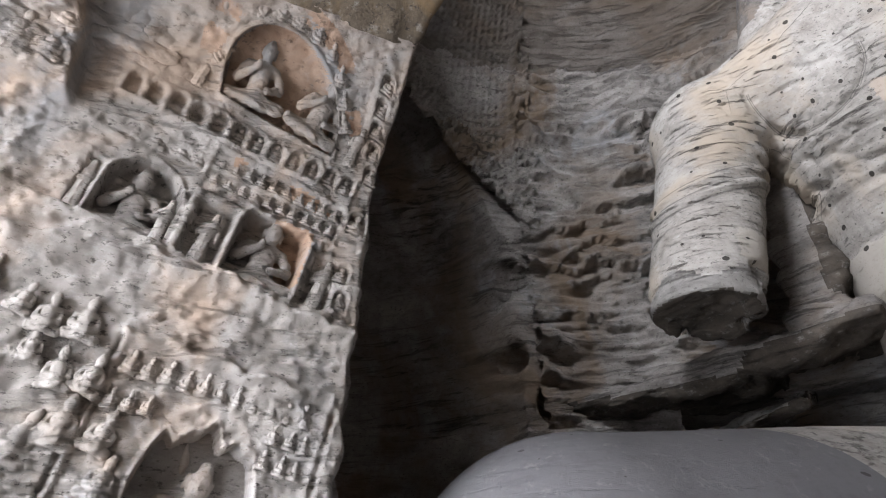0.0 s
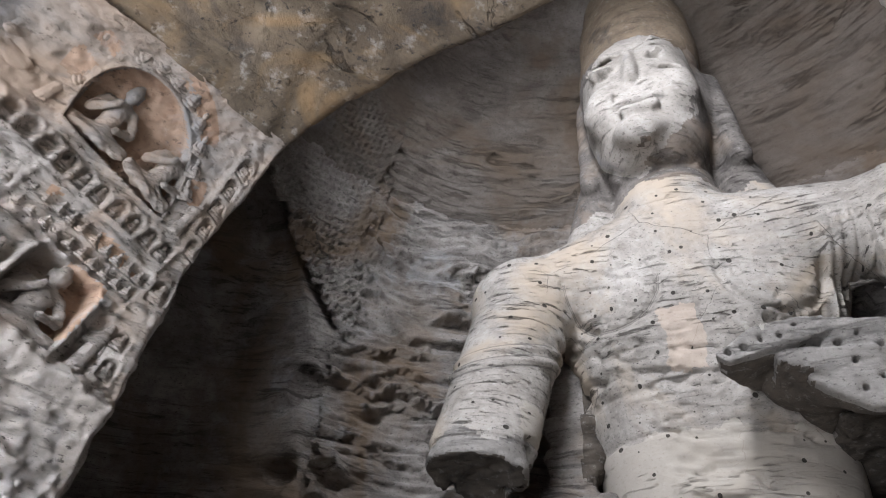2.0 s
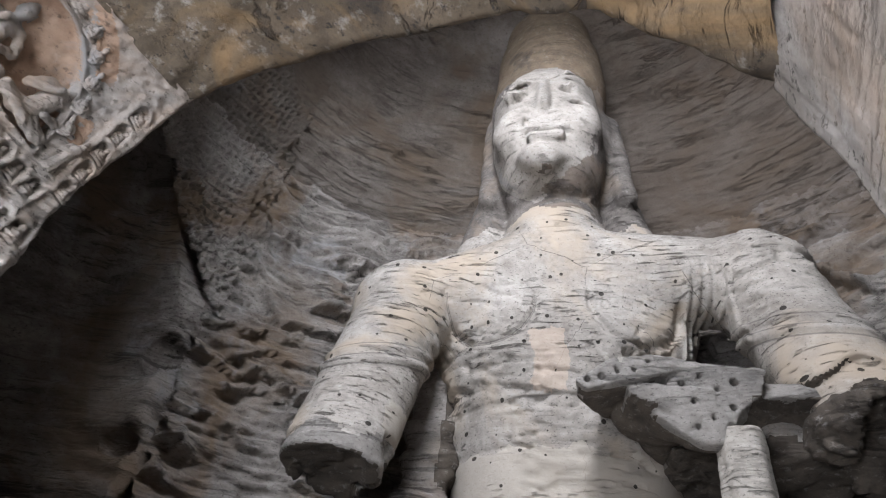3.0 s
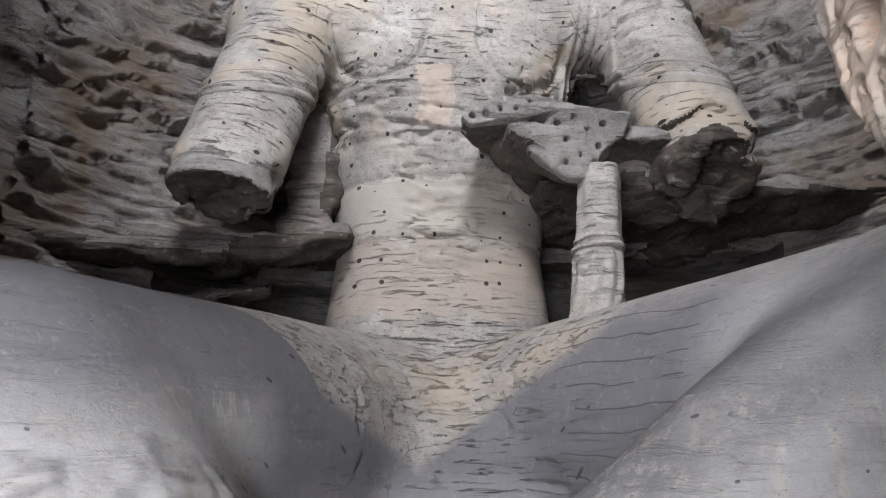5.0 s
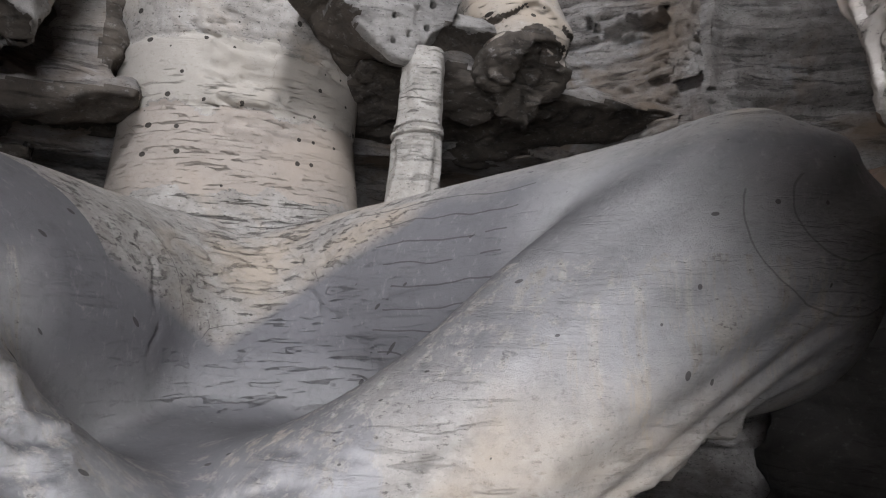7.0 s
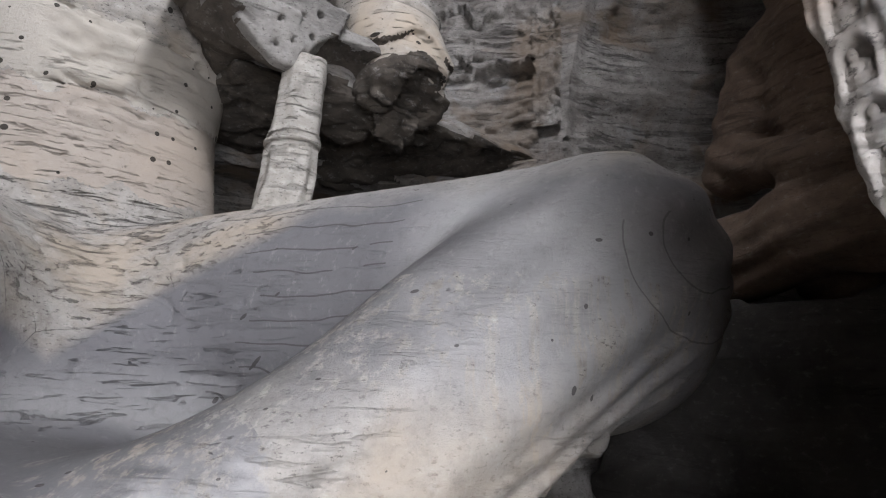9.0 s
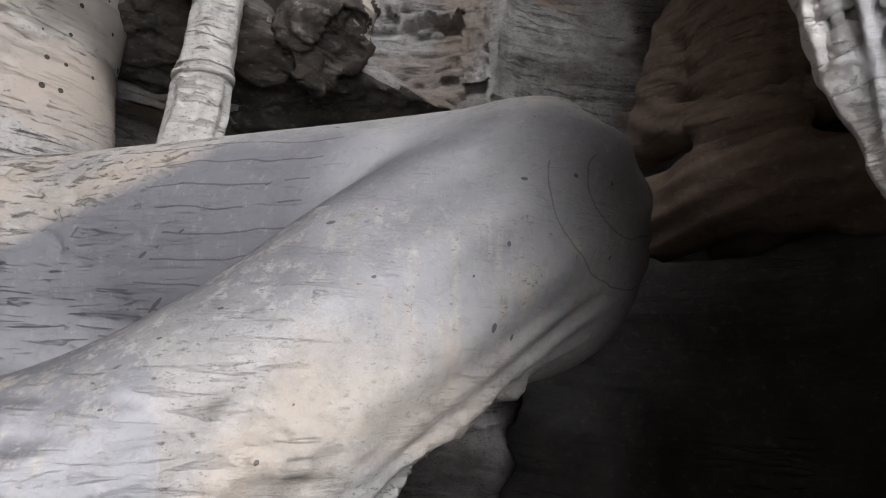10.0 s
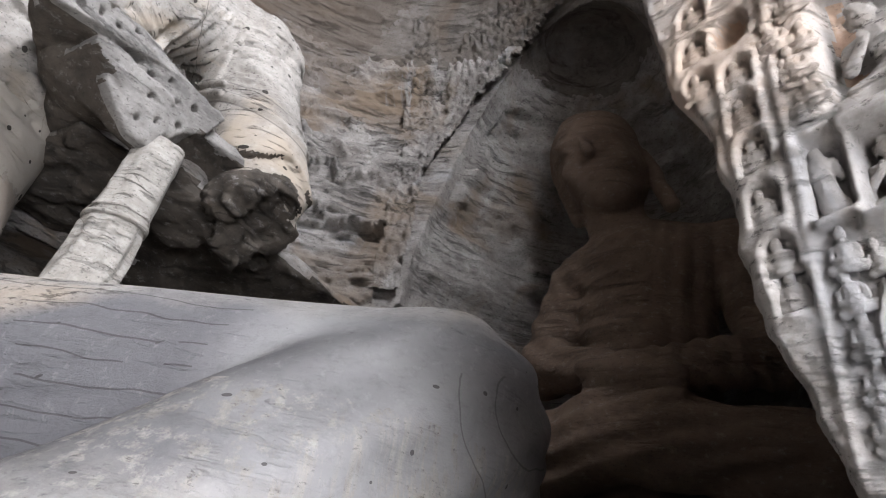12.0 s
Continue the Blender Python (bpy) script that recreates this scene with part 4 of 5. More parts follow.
def section(s):
    """Place and normal (into the void) on the passage's section."""
    w, z = np.interp(s, SLEN, SEC[:, 0]), np.interp(s, SLEN, SEC[:, 1])
    e = 0.12
    dw = np.interp(s + e, SLEN, SEC[:, 0]) - np.interp(s - e, SLEN, SEC[:, 0])
    dz = np.interp(s + e, SLEN, SEC[:, 1]) - np.interp(s - e, SLEN, SEC[:, 1])
    d = np.hypot(dw, dz)
    return w, z, dz / d, -dw / d


EDGE_S = (0, 2.8, 3.05, 4.2, 4.6, 5.3, 8.0, 9.15, 9.66, 10.08, 10.26, 10.47, 10.72, 10.98, 11.18, 11.38, 11.88, 14)
EDGE_U = (0.95, 0.99, 1.02, 1.1, 1.15, 1.16, 1.16, 1.36, 1.35, 1.26, 1.21, 1.19, 1.16, 1.11, 1.06, 1.02, 0.98, 0.96)


def panel(name, s, u, relief, mat, label, category, paint=None):
    S, U = np.meshgrid(s, u, indexing="ij")
    w, z, nw, nz = section(S)
    h = relief(S, U)
    # the inner arris is rounded, broken, and turns back into the rock
    flat = np.stack((S.ravel() * 3.0, 0 * S.ravel() + 0.5, 0 * S.ravel() + 0.5), 1)
    edge = np.interp(S, EDGE_S, EDGE_U) + 0.035 * fbm(flat, 4, 5).reshape(S.shape)
    over = np.clip(U - edge, 0, 9)
    U2 = np.minimum(U, edge + 0.03)
    h = np.where(over > 0, np.minimum(h, 0.0) - over * 2.0, h * np.clip((edge - U) / 0.025, 0, 1))
    w, z = w + nw * h, z + nz * h
    P = np.stack((0.31 * U2 + 0.9507 * w, 0.9507 * U2 - 0.31 * w, z), -1).reshape(-1, 3)
    a, b = S.shape
    i = np.arange(a * b).reshape(a, b)
    q = np.stack((i[:-1, :-1], i[:-1, 1:], i[1:, 1:], i[1:, :-1]), -1).reshape(-1, 4)
    if ((np.array(uwz(float(U.mean()), -1.6, 2.0)) - P.mean(0)) @ normals(P, q).mean(0)) < 0:
        q = q[:, ::-1]
    o = put(name, P, q, mat, label, category, "structure")
    if paint:
        o.data.materials.append(M_PAINT)
        m = paint(S, U)[:-1, :-1].ravel().astype(np.int32)
        if len(m) == len(o.data.polygons):
            o.data.polygons.foreach_set("material_index", m)
    return o


def rock(S, U, seed, amp=0.03, f=2.2):
    p = np.stack((S.ravel() * f, U.ravel() * f * 0.75, 0 * S.ravel() + 0.5), 1)
    return (amp * fbm(p, 5, seed)).reshape(S.shape)


def step01(x, a, b):
    t = np.clip((x - a) / (b - a), 0, 1)
    return t * t * (3 - 2 * t)


def arch(A, B, a0, b0, w, h, depth, rim=0.012):
    """An arched recess with a raised rim; a0, b0 is the middle of its sill."""
    x, r = np.abs(A - a0), w / 2
    y = B - (b0 + h - r)
    d = np.where(y > 0, np.hypot(x, y) - r, np.maximum(x - r, b0 - B))
    soft = min(0.014, depth * 0.4)
    return -depth * step01(-d, 0, soft) + rim * np.exp(-(((d - 0.010) / 0.010) ** 2))


def bar(A, B, a0, a1, b0, b1, h, soft=0.012):
    """A raised or sunk strip."""
    d = np.maximum(np.maximum(a0 - A, A - a1), np.maximum(b0 - B, B - b1))
    return h * step01(-d, -soft, soft)


TILT_W, TILT_E = radians(14), radians(8)


def west_ab(S, U):
    du, ds = U - 0.4, S - 3.8
    a, b = du * math.cos(TILT_W) - ds * math.sin(TILT_W), du * math.sin(TILT_W) + ds * math.cos(TILT_W)
    return a + 0.3 * np.maximum(b - 1.0, 0), b


def west_su(a, b):
    a = a - 0.3 * max(b - 1.0, 0)
    return 3.8 - a * math.sin(TILT_W) + b * math.cos(TILT_W), 0.4 + a * math.cos(TILT_W) + b * math.sin(TILT_W)


def east_ab(S, U):
    """a runs towards the day, b upwards."""
    du, ds = 1.0 - U, 10.5 - S
    return du * math.cos(TILT_E) - ds * math.sin(TILT_E) * 0.3, ds * math.cos(TILT_E) - du * math.sin(TILT_E)


def east_su(a, b):
    m = np.array(((math.cos(TILT_E), -0.3 * math.sin(TILT_E)), (-math.sin(TILT_E), math.cos(TILT_E))))
    du, ds = np.linalg.solve(m, (a, b))
    return 10.5 - ds, 1.0 - du


W_ROW = [(-0.96 + 0.119 * k, 0.77 + 0.006 * k) for k in range(12)]
W_EDGE = [(0.47, 0.97 + 0.145 * k) for k in range(5)] + [(0.51, 0.25), (0.55, 0.08)]
E_COL = [(-0.112, 0.41), (-0.112, 0.28), (-0.105, 0.15), (-0.105, 0.0), (-0.09, -0.155), (-0.075, -0.25)]
E_OUT = [(-0.225, 0.45), (-0.235, 0.60), (-0.12, 0.80), (-0.23, 0.75)]


def west_relief(S, U):
    A, B = west_ab(S, U)
    h = rock(S, U, 3, 0.028) + rock(S, U, 30, 0.012, 9.0) + rock(S, U, 37, 0.012, 22.0)
    h = h + 0.05 * np.clip(rock(S, U, 33, 1.0, 1.1), -0.5, 0.6) * step01(-A, 0.2, 0.8)
    # two-figure niche, and the ring of little figures round it
    h = h + arch(A, B, -0.18, 1.02, 0.74, 0.55, 0.13, 0.02)
    # arcade
    h = h + bar(A, B, -1.03, 0.52, 0.75, 0.93, 0.014)
    for a, b in W_ROW:
        h = h + arch(A, B, a, b, 0.086, 0.128, 0.04, 0.011)
    for a, b in W_EDGE:
        h = h + arch(A, B, a, b, 0.088, 0.125, 0.04, 0.011)
    h = h + arch(A, B, 0.5, 0.60, 0.12, 0.17, 0.05, 0.012)
    h = h + bar(A, B, 0.39, 0.41, 0.0, 1.7, 0.012)
    # framed frieze
    h = h + bar(A, B, -0.42, 0.40, 0.50, 0.745, -0.02) + bar(A, B, -0.42, 0.40, 0.617, 0.632, 0.02) + bar(A, B, -0.45, 0.42, 0.735, 0.755, 0.022)
    h = h + 0.018 * step01(np.abs(((A * 9.0) % 1.0) - 0.5) * 0.06 - np.abs(B - 0.51), -0.01, 0.004) * ((A > -0.4) & (A < 0.4))
    h = h + bar(A, B, -1.02, -0.46, 0.55, 0.74, -0.015)
    # canopied niche with pillars, and the eroded one beside it
    x = np.abs(A - 0.06)
    d = np.maximum(x - (0.20 - 0.25 * np.maximum(B - 0.36, 0)), np.maximum(0.02 - B, B - 0.47))
    h = h - 0.13 * step01(-d, 0, 0.014) + 0.02 * np.exp(-(((d - 0.014) / 0.012) ** 2))
    h = h + bar(A, B, -0.43, -0.385, 0.03, 0.44, 0.035) + bar(A, B, -0.17, -0.13, 0.03, 0.42, 0.035) + bar(A, B, 0.27, 0.30, 0.03, 0.42, 0.03)
    h = h + bar(A, B, -0.46, 0.34, 0.40, 0.455, 0.03) * (d > 0.0)
    h = h + bar(A, B, -0.37, -0.18, 0.04, 0.38, -0.05) + bar(A, B, 0.33, 0.47, 0.04, 0.38, -0.035)
    h = h + arch(A, B, -0.66, 0.03, 0.40, 0.46, 0.15, 0.015)
    h = h + bar(A, B, -0.96, -0.88, 0.03, 0.36, -0.03)
    # broken ledge, bare field below it
    lip = -0.04 + 0.05 * fbm(np.stack((A.ravel() * 4, 0 * A.ravel() + 0.5, 0 * A.ravel() + 0.5), 1), 3, 77).reshape(A.shape) - 0.25 * np.clip(-0.45 - A, 0, 1)
    h = h + 0.06 * np.exp(-(((B - lip) / 0.05) ** 2)) + 0.03 * step01(B - lip, -0.02, 0.02) * (B < 0.03)
    # lintel and rows of little figures under it
    lin = -0.455 + 0.012 * np.sin(A * 23)
    h = h + 0.05 * np.exp(-(((B - lin) / 0.026) ** 2)) * ((A > -0.42) & (A < 0.52)) - 0.03 * step01(lin - B, 0.0, 0.03) * ((A > -0.42) & (A < 0.72))
    h = h + bar(A, B, -0.36, 0.1, -0.70, -0.685, 0.02) + bar(A, B, 0.4, 0.66, -0.645, -0.63, 0.02) + bar(A, B, 0.4, 0.66, -0.77, -0.755, 0.02)
    h = h + bar(A, B, -0.40, -0.37, -1.4, -0.46, 0.025) + bar(A, B, 0.67, 0.69, -1.4, -0.4, 0.015)
    wob = 0.03 * np.sin(A * 31) + 0.02 * np.sin(A * 57 + 1)
    h = h + arch(A, B + wob, 0.18, -1.7, 0.56, 0.93, 0.22, 0.02) + arch(A, B + wob, -0.95, -1.3, 0.36, 0.55, 0.15, 0.015)
    h = h + 0.05 * np.exp(-(((A - 0.12 + 0.2 * (B + 1.0)) / 0.03) ** 2)) * (B < -0.8)
    # projecting block towards the day
    h = h + 0.16 * step01(-A - 0.25 * (B - 0.8), 1.20, 1.26) * step01(B, 0.55, 0.62)
    h = h + 0.05 * np.abs(rock(S, U, 55, 1.0, 7.0)) * step01(-A, 1.15, 1.3)
    return h


def east_relief(S, U):
    A, B = east_ab(S, U)
    h = rock(S, U, 5, 0.008) + rock(S, U, 31, 0.004, 10.0) + rock(S, U, 38, 0.004, 40.0)
    for a, b in E_COL + E_OUT:
        h = h + arch(A, B, a, b - 0.055, 0.086, 0.12, 0.034, 0.006)
    h = h + bar(A, B, -0.17, -0.045, -0.33, 0.52, 0.008)
    h = h + bar(A, B, -0.03, -0.005, -0.75, 0.9, 0.012)
    h = h - 0.08 * step01(0.06 - np.hypot(A + 0.12, (B - 0.6) * 0.8), 0, 0.02)
    # standing figure's niche, canopied niche, recess with a lying figure, arched niche
    h = h + bar(A, B, 0.01, 0.09, -0.10, 0.11, -0.05) + bar(A, B, 0.0, 0.13, -0.135, -0.105, 0.03)
    h = h + bar(A, B, 0.12, 0.40, -0.13, 0.07, -0.13) + bar(A, B, -0.02, 0.5, 0.085, 0.125, 0.045) + bar(A, B, 0.235, 0.26, -0.13, 0.07, 0.10)
    h = h + bar(A, B, 0.10, 0.5, 0.19, 0.55, -0.12, 0.03)
    h = h + arch(A, B, 0.33, -0.66, 0.34, 0.40, 0.13, 0.03) + arch(A, B, 0.33, -0.70, 0.46, 0.50, 0.0, 0.02)
    h = h + bar(A, B, 0.10, 0.42, -0.165, -0.135, 0.04)
    # broken foot of the wall
    low = step01(-B, 0.70, 0.80)
    h = h + low * (0.05 + 0.06 * np.abs(rock(S, U, 61, 1.0, 5.0)) - 0.02)
    return h


def west_paint(S, U):
    """Niche backs that keep their salmon plaster."""
    A, B = west_ab(S, U)
    m = arch(A, B, -0.18, 1.02, 0.72, 0.54, 1.0, 0) < -0.5
    m |= (np.abs(A - 0.1) < 0.17) & (B > 0.1) & (B < 0.48) & (A + 0.4 * B > 0.22)
    m |= (np.abs(A - 0.02) < 0.34) & (B > 0.64) & (B < 0.73) & (rock(S, U, 71, 1.0, 6.0) > 0.1)
    ring = np.hypot(A + 0.18, (B - 1.18) * 0.9)
    return m | ((ring > 0.42) & (ring < 0.54) & (B > 1.2) & (rock(S, U, 70, 1.0, 5.0) > -0.1))


def east_paint(S, U):
    A, B = east_ab(S, U)
    return (A > 0.12) & (A < 0.5) & (B > 0.26) & (B < 0.54) & (rock(S, U, 72, 1.0, 4.0) > -0.3) | (np.hypot(A + 0.12, (B - 0.6) * 0.8) < 0.05)


def fine(lo, a, b, hi, step):
    return np.concatenate((np.arange(lo, a, 0.06), np.arange(a, b, step), np.arange(b, hi + 0.03, 0.06)))


panel("wall_jamb_west", fine(0.0, 2.3, 5.62, 5.62, 0.0115), fine(-2.4, -1.3, 1.42, 1.42, 0.0115), west_relief, M_JAMB, "carved sandstone passage wall with rows of arched niches", "rock wall", west_paint)
panel("ceiling_vault", np.arange(5.58, 8.95, 0.035), np.arange(-2.4, 1.45, 0.035), lambda S, U: rock(S, U, 4, 0.03) + rock(S, U, 14, 0.012, 7.0) + 0.03 * step01(np.abs(((U * 0.7 + S * 0.25) % 1.0) - 0.5), 0.36, 0.42), M_PLASTER, "ochre plastered vault of the passage with dark paint patches", "ceiling")
panel("wall_jamb_east", fine(8.9, 9.55, 11.7, SLEN[-1], 0.008), fine(-2.4, 0.3, 1.5, 1.5, 0.008), east_relief, M_JAMB, "pale carved sandstone passage wall with small arched niches", "rock wall", east_paint)

# ---- relief figures ----


def seated_mesh(seed):
    g = Grid((-0.6, -0.1, -0.25), (0.6, 1.15, 0.5), 0.042)
    f = g.limb((0, 0.25, 0.03), (0, 0.55, 0.03), 0.24, 0.20)
    f = smin(f, g.limb((-0.2, 0.58, 0.02), (0.2, 0.58, 0.02), 0.1, 0.1), 0.08)
    f = smin(f, g.ball((0, 0.84, 0.08), (0.145, 0.165, 0.155)), 0.025)
    f = smin(f, g.ball((0, 0.985, 0.05), (0.085, 0.065, 0.085)), 0.03)
    f = smin(f, g.limb((-0.38, 0.1, 0.08), (0.1, 0.09, 0.24), 0.13, 0.1), 0.06)
    f = smin(f, g.limb((0.38, 0.1, 0.08), (-0.1, 0.09, 0.24), 0.13, 0.1), 0.06)
    for s in (-1, 1):
        f = smin(f, g.limb((s * 0.27, 0.55, 0.03), (s * 0.32, 0.32, 0.1), 0.085, 0.075), 0.04)
        f = smin(f, g.limb((s * 0.32, 0.32, 0.1), (s * 0.06, 0.27, 0.26), 0.07, 0.065), 0.04)
    v, q = skin(g, np.maximum(f, -0.15 - g.z))
    v = v + normals(v, q) * (0.025 * fbm(v * 6, 2, seed))[:, None]
    return v, q


def cross_mesh(seed):
    """A robed figure with one raised hand and crossed ankles."""
    g = Grid((-0.6, -0.1, -0.25), (0.6, 1.15, 0.5), 0.026)
    f = g.limb((0, 0.2, 0.02), (0, 0.58, 0.04), 0.17, 0.155)
    f = smin(f, g.limb((-0.19, 0.62, 0.02), (0.19, 0.62, 0.02), 0.085, 0.085), 0.07)
    f = smin(f, g.limb((0, 0.66, 0.03), (0, 0.76, 0.06), 0.07, 0.07), 0.03)
    f = smin(f, g.ball((0.0, 0.86, 0.09), (0.115, 0.145, 0.13)), 0.015)
    f = smin(f, g.ball((0, 1.01, 0.06), (0.075, 0.07, 0.08)), 0.015)
    f = smin(f, g.limb((0, 0.88, 0.21), (0, 0.83, 0.23), 0.012, 0.022), 0.02)
    for s in (-1, 1):
        f = smax(f, -g.ball((s * 0.045, 0.88, 0.225), (0.035, 0.014, 0.03)), 0.01)
        f = smin(f, g.limb((s * 0.12, 0.92, 0.06), (s * 0.125, 0.78, 0.05), 0.025, 0.02), 0.015)
        f = smin(f, g.limb((s * 0.10, 0.12, 0.05), (s * 0.42, 0.10, 0.12), 0.13, 0.09), 0.05)
        f = smin(f, g.limb((s * 0.42, 0.10, 0.12), (-s * 0.10, 0.04, 0.24), 0.085, 0.06), 0.03)
        f = smin(f, g.limb((s * 0.24, 0.61, 0.02), (s * 0.35, 0.37, 0.08), 0.075, 0.065), 0.03)
    f = smin(f, g.limb((-0.35, 0.37, 0.08), (-0.12, 0.55, 0.24), 0.06, 0.05), 0.025)
    f = smin(f, g.ball((-0.10, 0.60, 0.25), (0.05, 0.075, 0.04)), 0.02)
    f = smin(f, g.limb((0.35, 0.37, 0.08), (0.12, 0.27, 0.25), 0.06, 0.05), 0.025)
    f = f + 0.008 * np.sin((g.y + 0.5 * np.abs(g.x)) * 60) * (g.y < 0.62)
    v, q = skin(g, np.maximum(f, -0.15 - g.z))
    v = v + normals(v, q) * (0.016 * fbm(v * 6, 2, seed))[:, None]
    return v, q


def standing_mesh(seed):
    g = Grid((-0.3, -0.05, -0.2), (0.3, 1.08, 0.3), 0.035)
    f = g.limb((0, 0.06, 0.03), (0, 0.5, 0.03), 0.15, 0.11)
    f = smin(f, g.limb((0, 0.5, 0.03), (0, 0.72, 0.03), 0.1, 0.13), 0.05)
    f = smin(f, g.ball((0.01, 0.88, 0.05), (0.075, 0.095, 0.08)), 0.02)
    f = smin(f, g.ball((0.01, 0.99, 0.04), (0.06, 0.05, 0.06)), 0.02)
    f = smin(f, g.limb((-0.14, 0.72, 0.02), (-0.19, 0.52, 0.06), 0.05, 0.045), 0.02)
    f = smin(f, g.limb((-0.19, 0.52, 0.06), (-0.04, 0.6, 0.14), 0.045, 0.04), 0.02)
    f = smin(f, g.limb((0.14, 0.72, 0.02), (0.18, 0.45, 0.05), 0.05, 0.045), 0.02)
    f = f + 0.012 * np.sin(g.x * 70) * (g.y < 0.5)
    v, q = skin(g, np.maximum(f, -0.12 - g.z))
    v = v + normals(v, q) * (0.012 * fbm(v * 7, 2, seed))[:, None]
    return v, q


def figure(kind, maker, label):
    o = put(kind, *maker(4), M_JAMB, label, "relief figure")
    o.matrix_world = Matrix.Translation((0, 0, -50))
    return o


SEATED = figure("seated_relief_figure", seated_mesh, "small worn sandstone seated figure carved in an arched niche")
CROSSED = figure("cross_legged_relief_figure", cross_mesh, "worn sandstone figure with crossed ankles carved in a niche")
STANDING = figure("standing_relief_figure", standing_mesh, "worn sandstone standing attendant carved in relief")
USED = set()


def on_wall(proto, side, a, b, size, depth, group, lean=0.0, fat=1.0):
    """Sets a figure on a jamb: a, b is the middle of its base."""
    s, u = west_su(a, b) if side == "west" else east_su(a, b)
    w, z, nw, nz = (float(x) for x in section(np.array(s)))
    n = PW * nw + Vector((0, 0, nz))
    tan = PW * -nz + Vector((0, 0, nw))
    if side == "west":
        t = TILT_W + radians(lean)
        e1, e2 = PU * math.cos(t) - tan * math.sin(t), PU * math.sin(t) + tan * math.cos(t)
    else:
        t = TILT_E * 0.7 + radians(lean)
        e1, e2 = -PU * math.cos(t) + tan * -math.sin(t), -tan * math.cos(t) + PU * math.sin(t)
    p = uwz(u, w, z) + n * (depth + 0.0)
    m = Matrix((e1 * size * fat, e2 * size, n * size * (0.8 if size > 0.3 else 0.9 if side == "west" else 0.55))).transposed().to_4x4()
    m.translation = p
    if proto.name in USED:
        o = proto.copy()
        scene.collection.objects.link(o)
    else:
        USED.add(proto.name)
        o = proto
    o.matrix_world = m
    return tagged(o, group=group)


rnd = random.Random(7)


def jig(x, e=0.006):
    return x + rnd.uniform(-e, e)


for a, b in W_ROW + W_EDGE:
    on_wall(SEATED, "west", jig(a, 0.003), b + 0.006, rnd.uniform(0.098, 0.112), -0.022, "figures of the niche arcade", rnd.uniform(-4, 4))
on_wall(SEATED, "west", 0.5, 0.605, 0.15, -0.028, "figures of the niche arcade")
on_wall(CROSSED, "west", -0.36, 1.045, 0.43, -0.05, "figures of the large niches", -8, 0.85)
on_wall(CROSSED, "west", 0.0, 1.045, 0.43, -0.03, "figures of the large niches", 6, 0.85)
for k in range(11):
    t = math.pi * (k + 0.5) / 11
    on_wall(SEATED, "west", -0.18 - 0.44 * math.cos(t), 1.17 + 0.47 * math.sin(t) - 0.04, 0.125, 0.0, "kneeling figures round the arch", math.degrees(math.pi / 2 - t) * 0.4, 0.8)
for a, b, hh in ((-0.9, 1.0, 0.26), (-0.69, 1.0, 0.26), (0.30, 1.02, 0.26), (-0.80, 1.32, 0.2), (-0.62, 1.45, 0.16)):
    on_wall(STANDING, "west", a, b, hh, -0.005, "attendants of the niches", rnd.uniform(-5, 5))
for k in range(10):
    on_wall(SEATED, "west", jig(-0.365 + 0.08 * k), 0.635, 0.088, -0.015, "figures of the frieze", 0, 0.8)
    on_wall(SEATED, "west", jig(-0.365 + 0.08 * k), 0.525, 0.08, -0.015, "figures of the frieze", 0, 0.8)
for k in range(5):
    on_wall(SEATED, "west", jig(-0.96 + 0.12 * k, 0.012), jig(0.57, 0.012), 0.14, -0.02, "eroded seated figures", rnd.uniform(-8, 8), 0.85)
on_wall(CROSSED, "west", 0.06, 0.03, 0.43, -0.09, "figures of the large niches")
on_wall(CROSSED, "west", -0.66, 0.04, 0.40, -0.10, "figures of the large niches", -5)
for a, hh in ((-0.275, 0.30), (0.405, 0.31), (-0.49, 0.27), (-0.92, 0.30)):
    on_wall(STANDING, "west", a, 0.045, hh, -0.03, "attendants of the niches", rnd.uniform(-4, 4))
for k in range(11):
    on_wall(SEATED, "west", jig(-0.31 + 0.088 * k), jig(-0.625 if k > 5 else -0.64), rnd.uniform(0.11, 0.135), -0.025, "figures under the lintel", rnd.uniform(-4, 4), 0.75)
for a, b in ((-0.32, -0.82), (-0.24, -0.81), (-0.16, -0.80), (0.45, -0.745), (0.53, -0.745), (0.61, -0.745), (0.44, -0.87), (0.52, -0.875), (0.6, -0.875)):
    on_wall(SEATED, "west", jig(a), b, 0.1, -0.015, "figures under the lintel", rnd.uniform(-4, 4), 0.75)
for a, b, hh in ((-0.57, -0.58, 0.22), (-0.56, -0.82, 0.2), (-0.45, -0.80, 0.2), (-0.46, -1.05, 0.24), (-0.86, -0.55, 0.16), (-0.72, -0.6, 0.2), (-0.71, -0.74, 0.16), (-1.05, -0.5, 0.18), (-0.6, -1.15, 0.24), (-0.3, -1.02, 0.2), (-0.22, -1.2, 0.2)):
    on_wall(SEATED, "west", a, b, hh, -0.01, "crowded worn figures", rnd.uniform(-12, 12), 0.8)
on_wall(CROSSED, "west", -1.06, 0.98, 0.5, -0.02, "figures of the large niches", -10)
for k in range(9):
    on_wall(SEATED, "west", -1.35 - 0.14 * (k % 3), 0.7 + 0.22 * (k // 3), 0.17, 0.17, "figures of the projecting block", rnd.uniform(-8, 8), 0.9)
on_wall(CROSSED, "west", 0.14, -1.42, 0.5, -0.16, "figures of the large niches", 8)

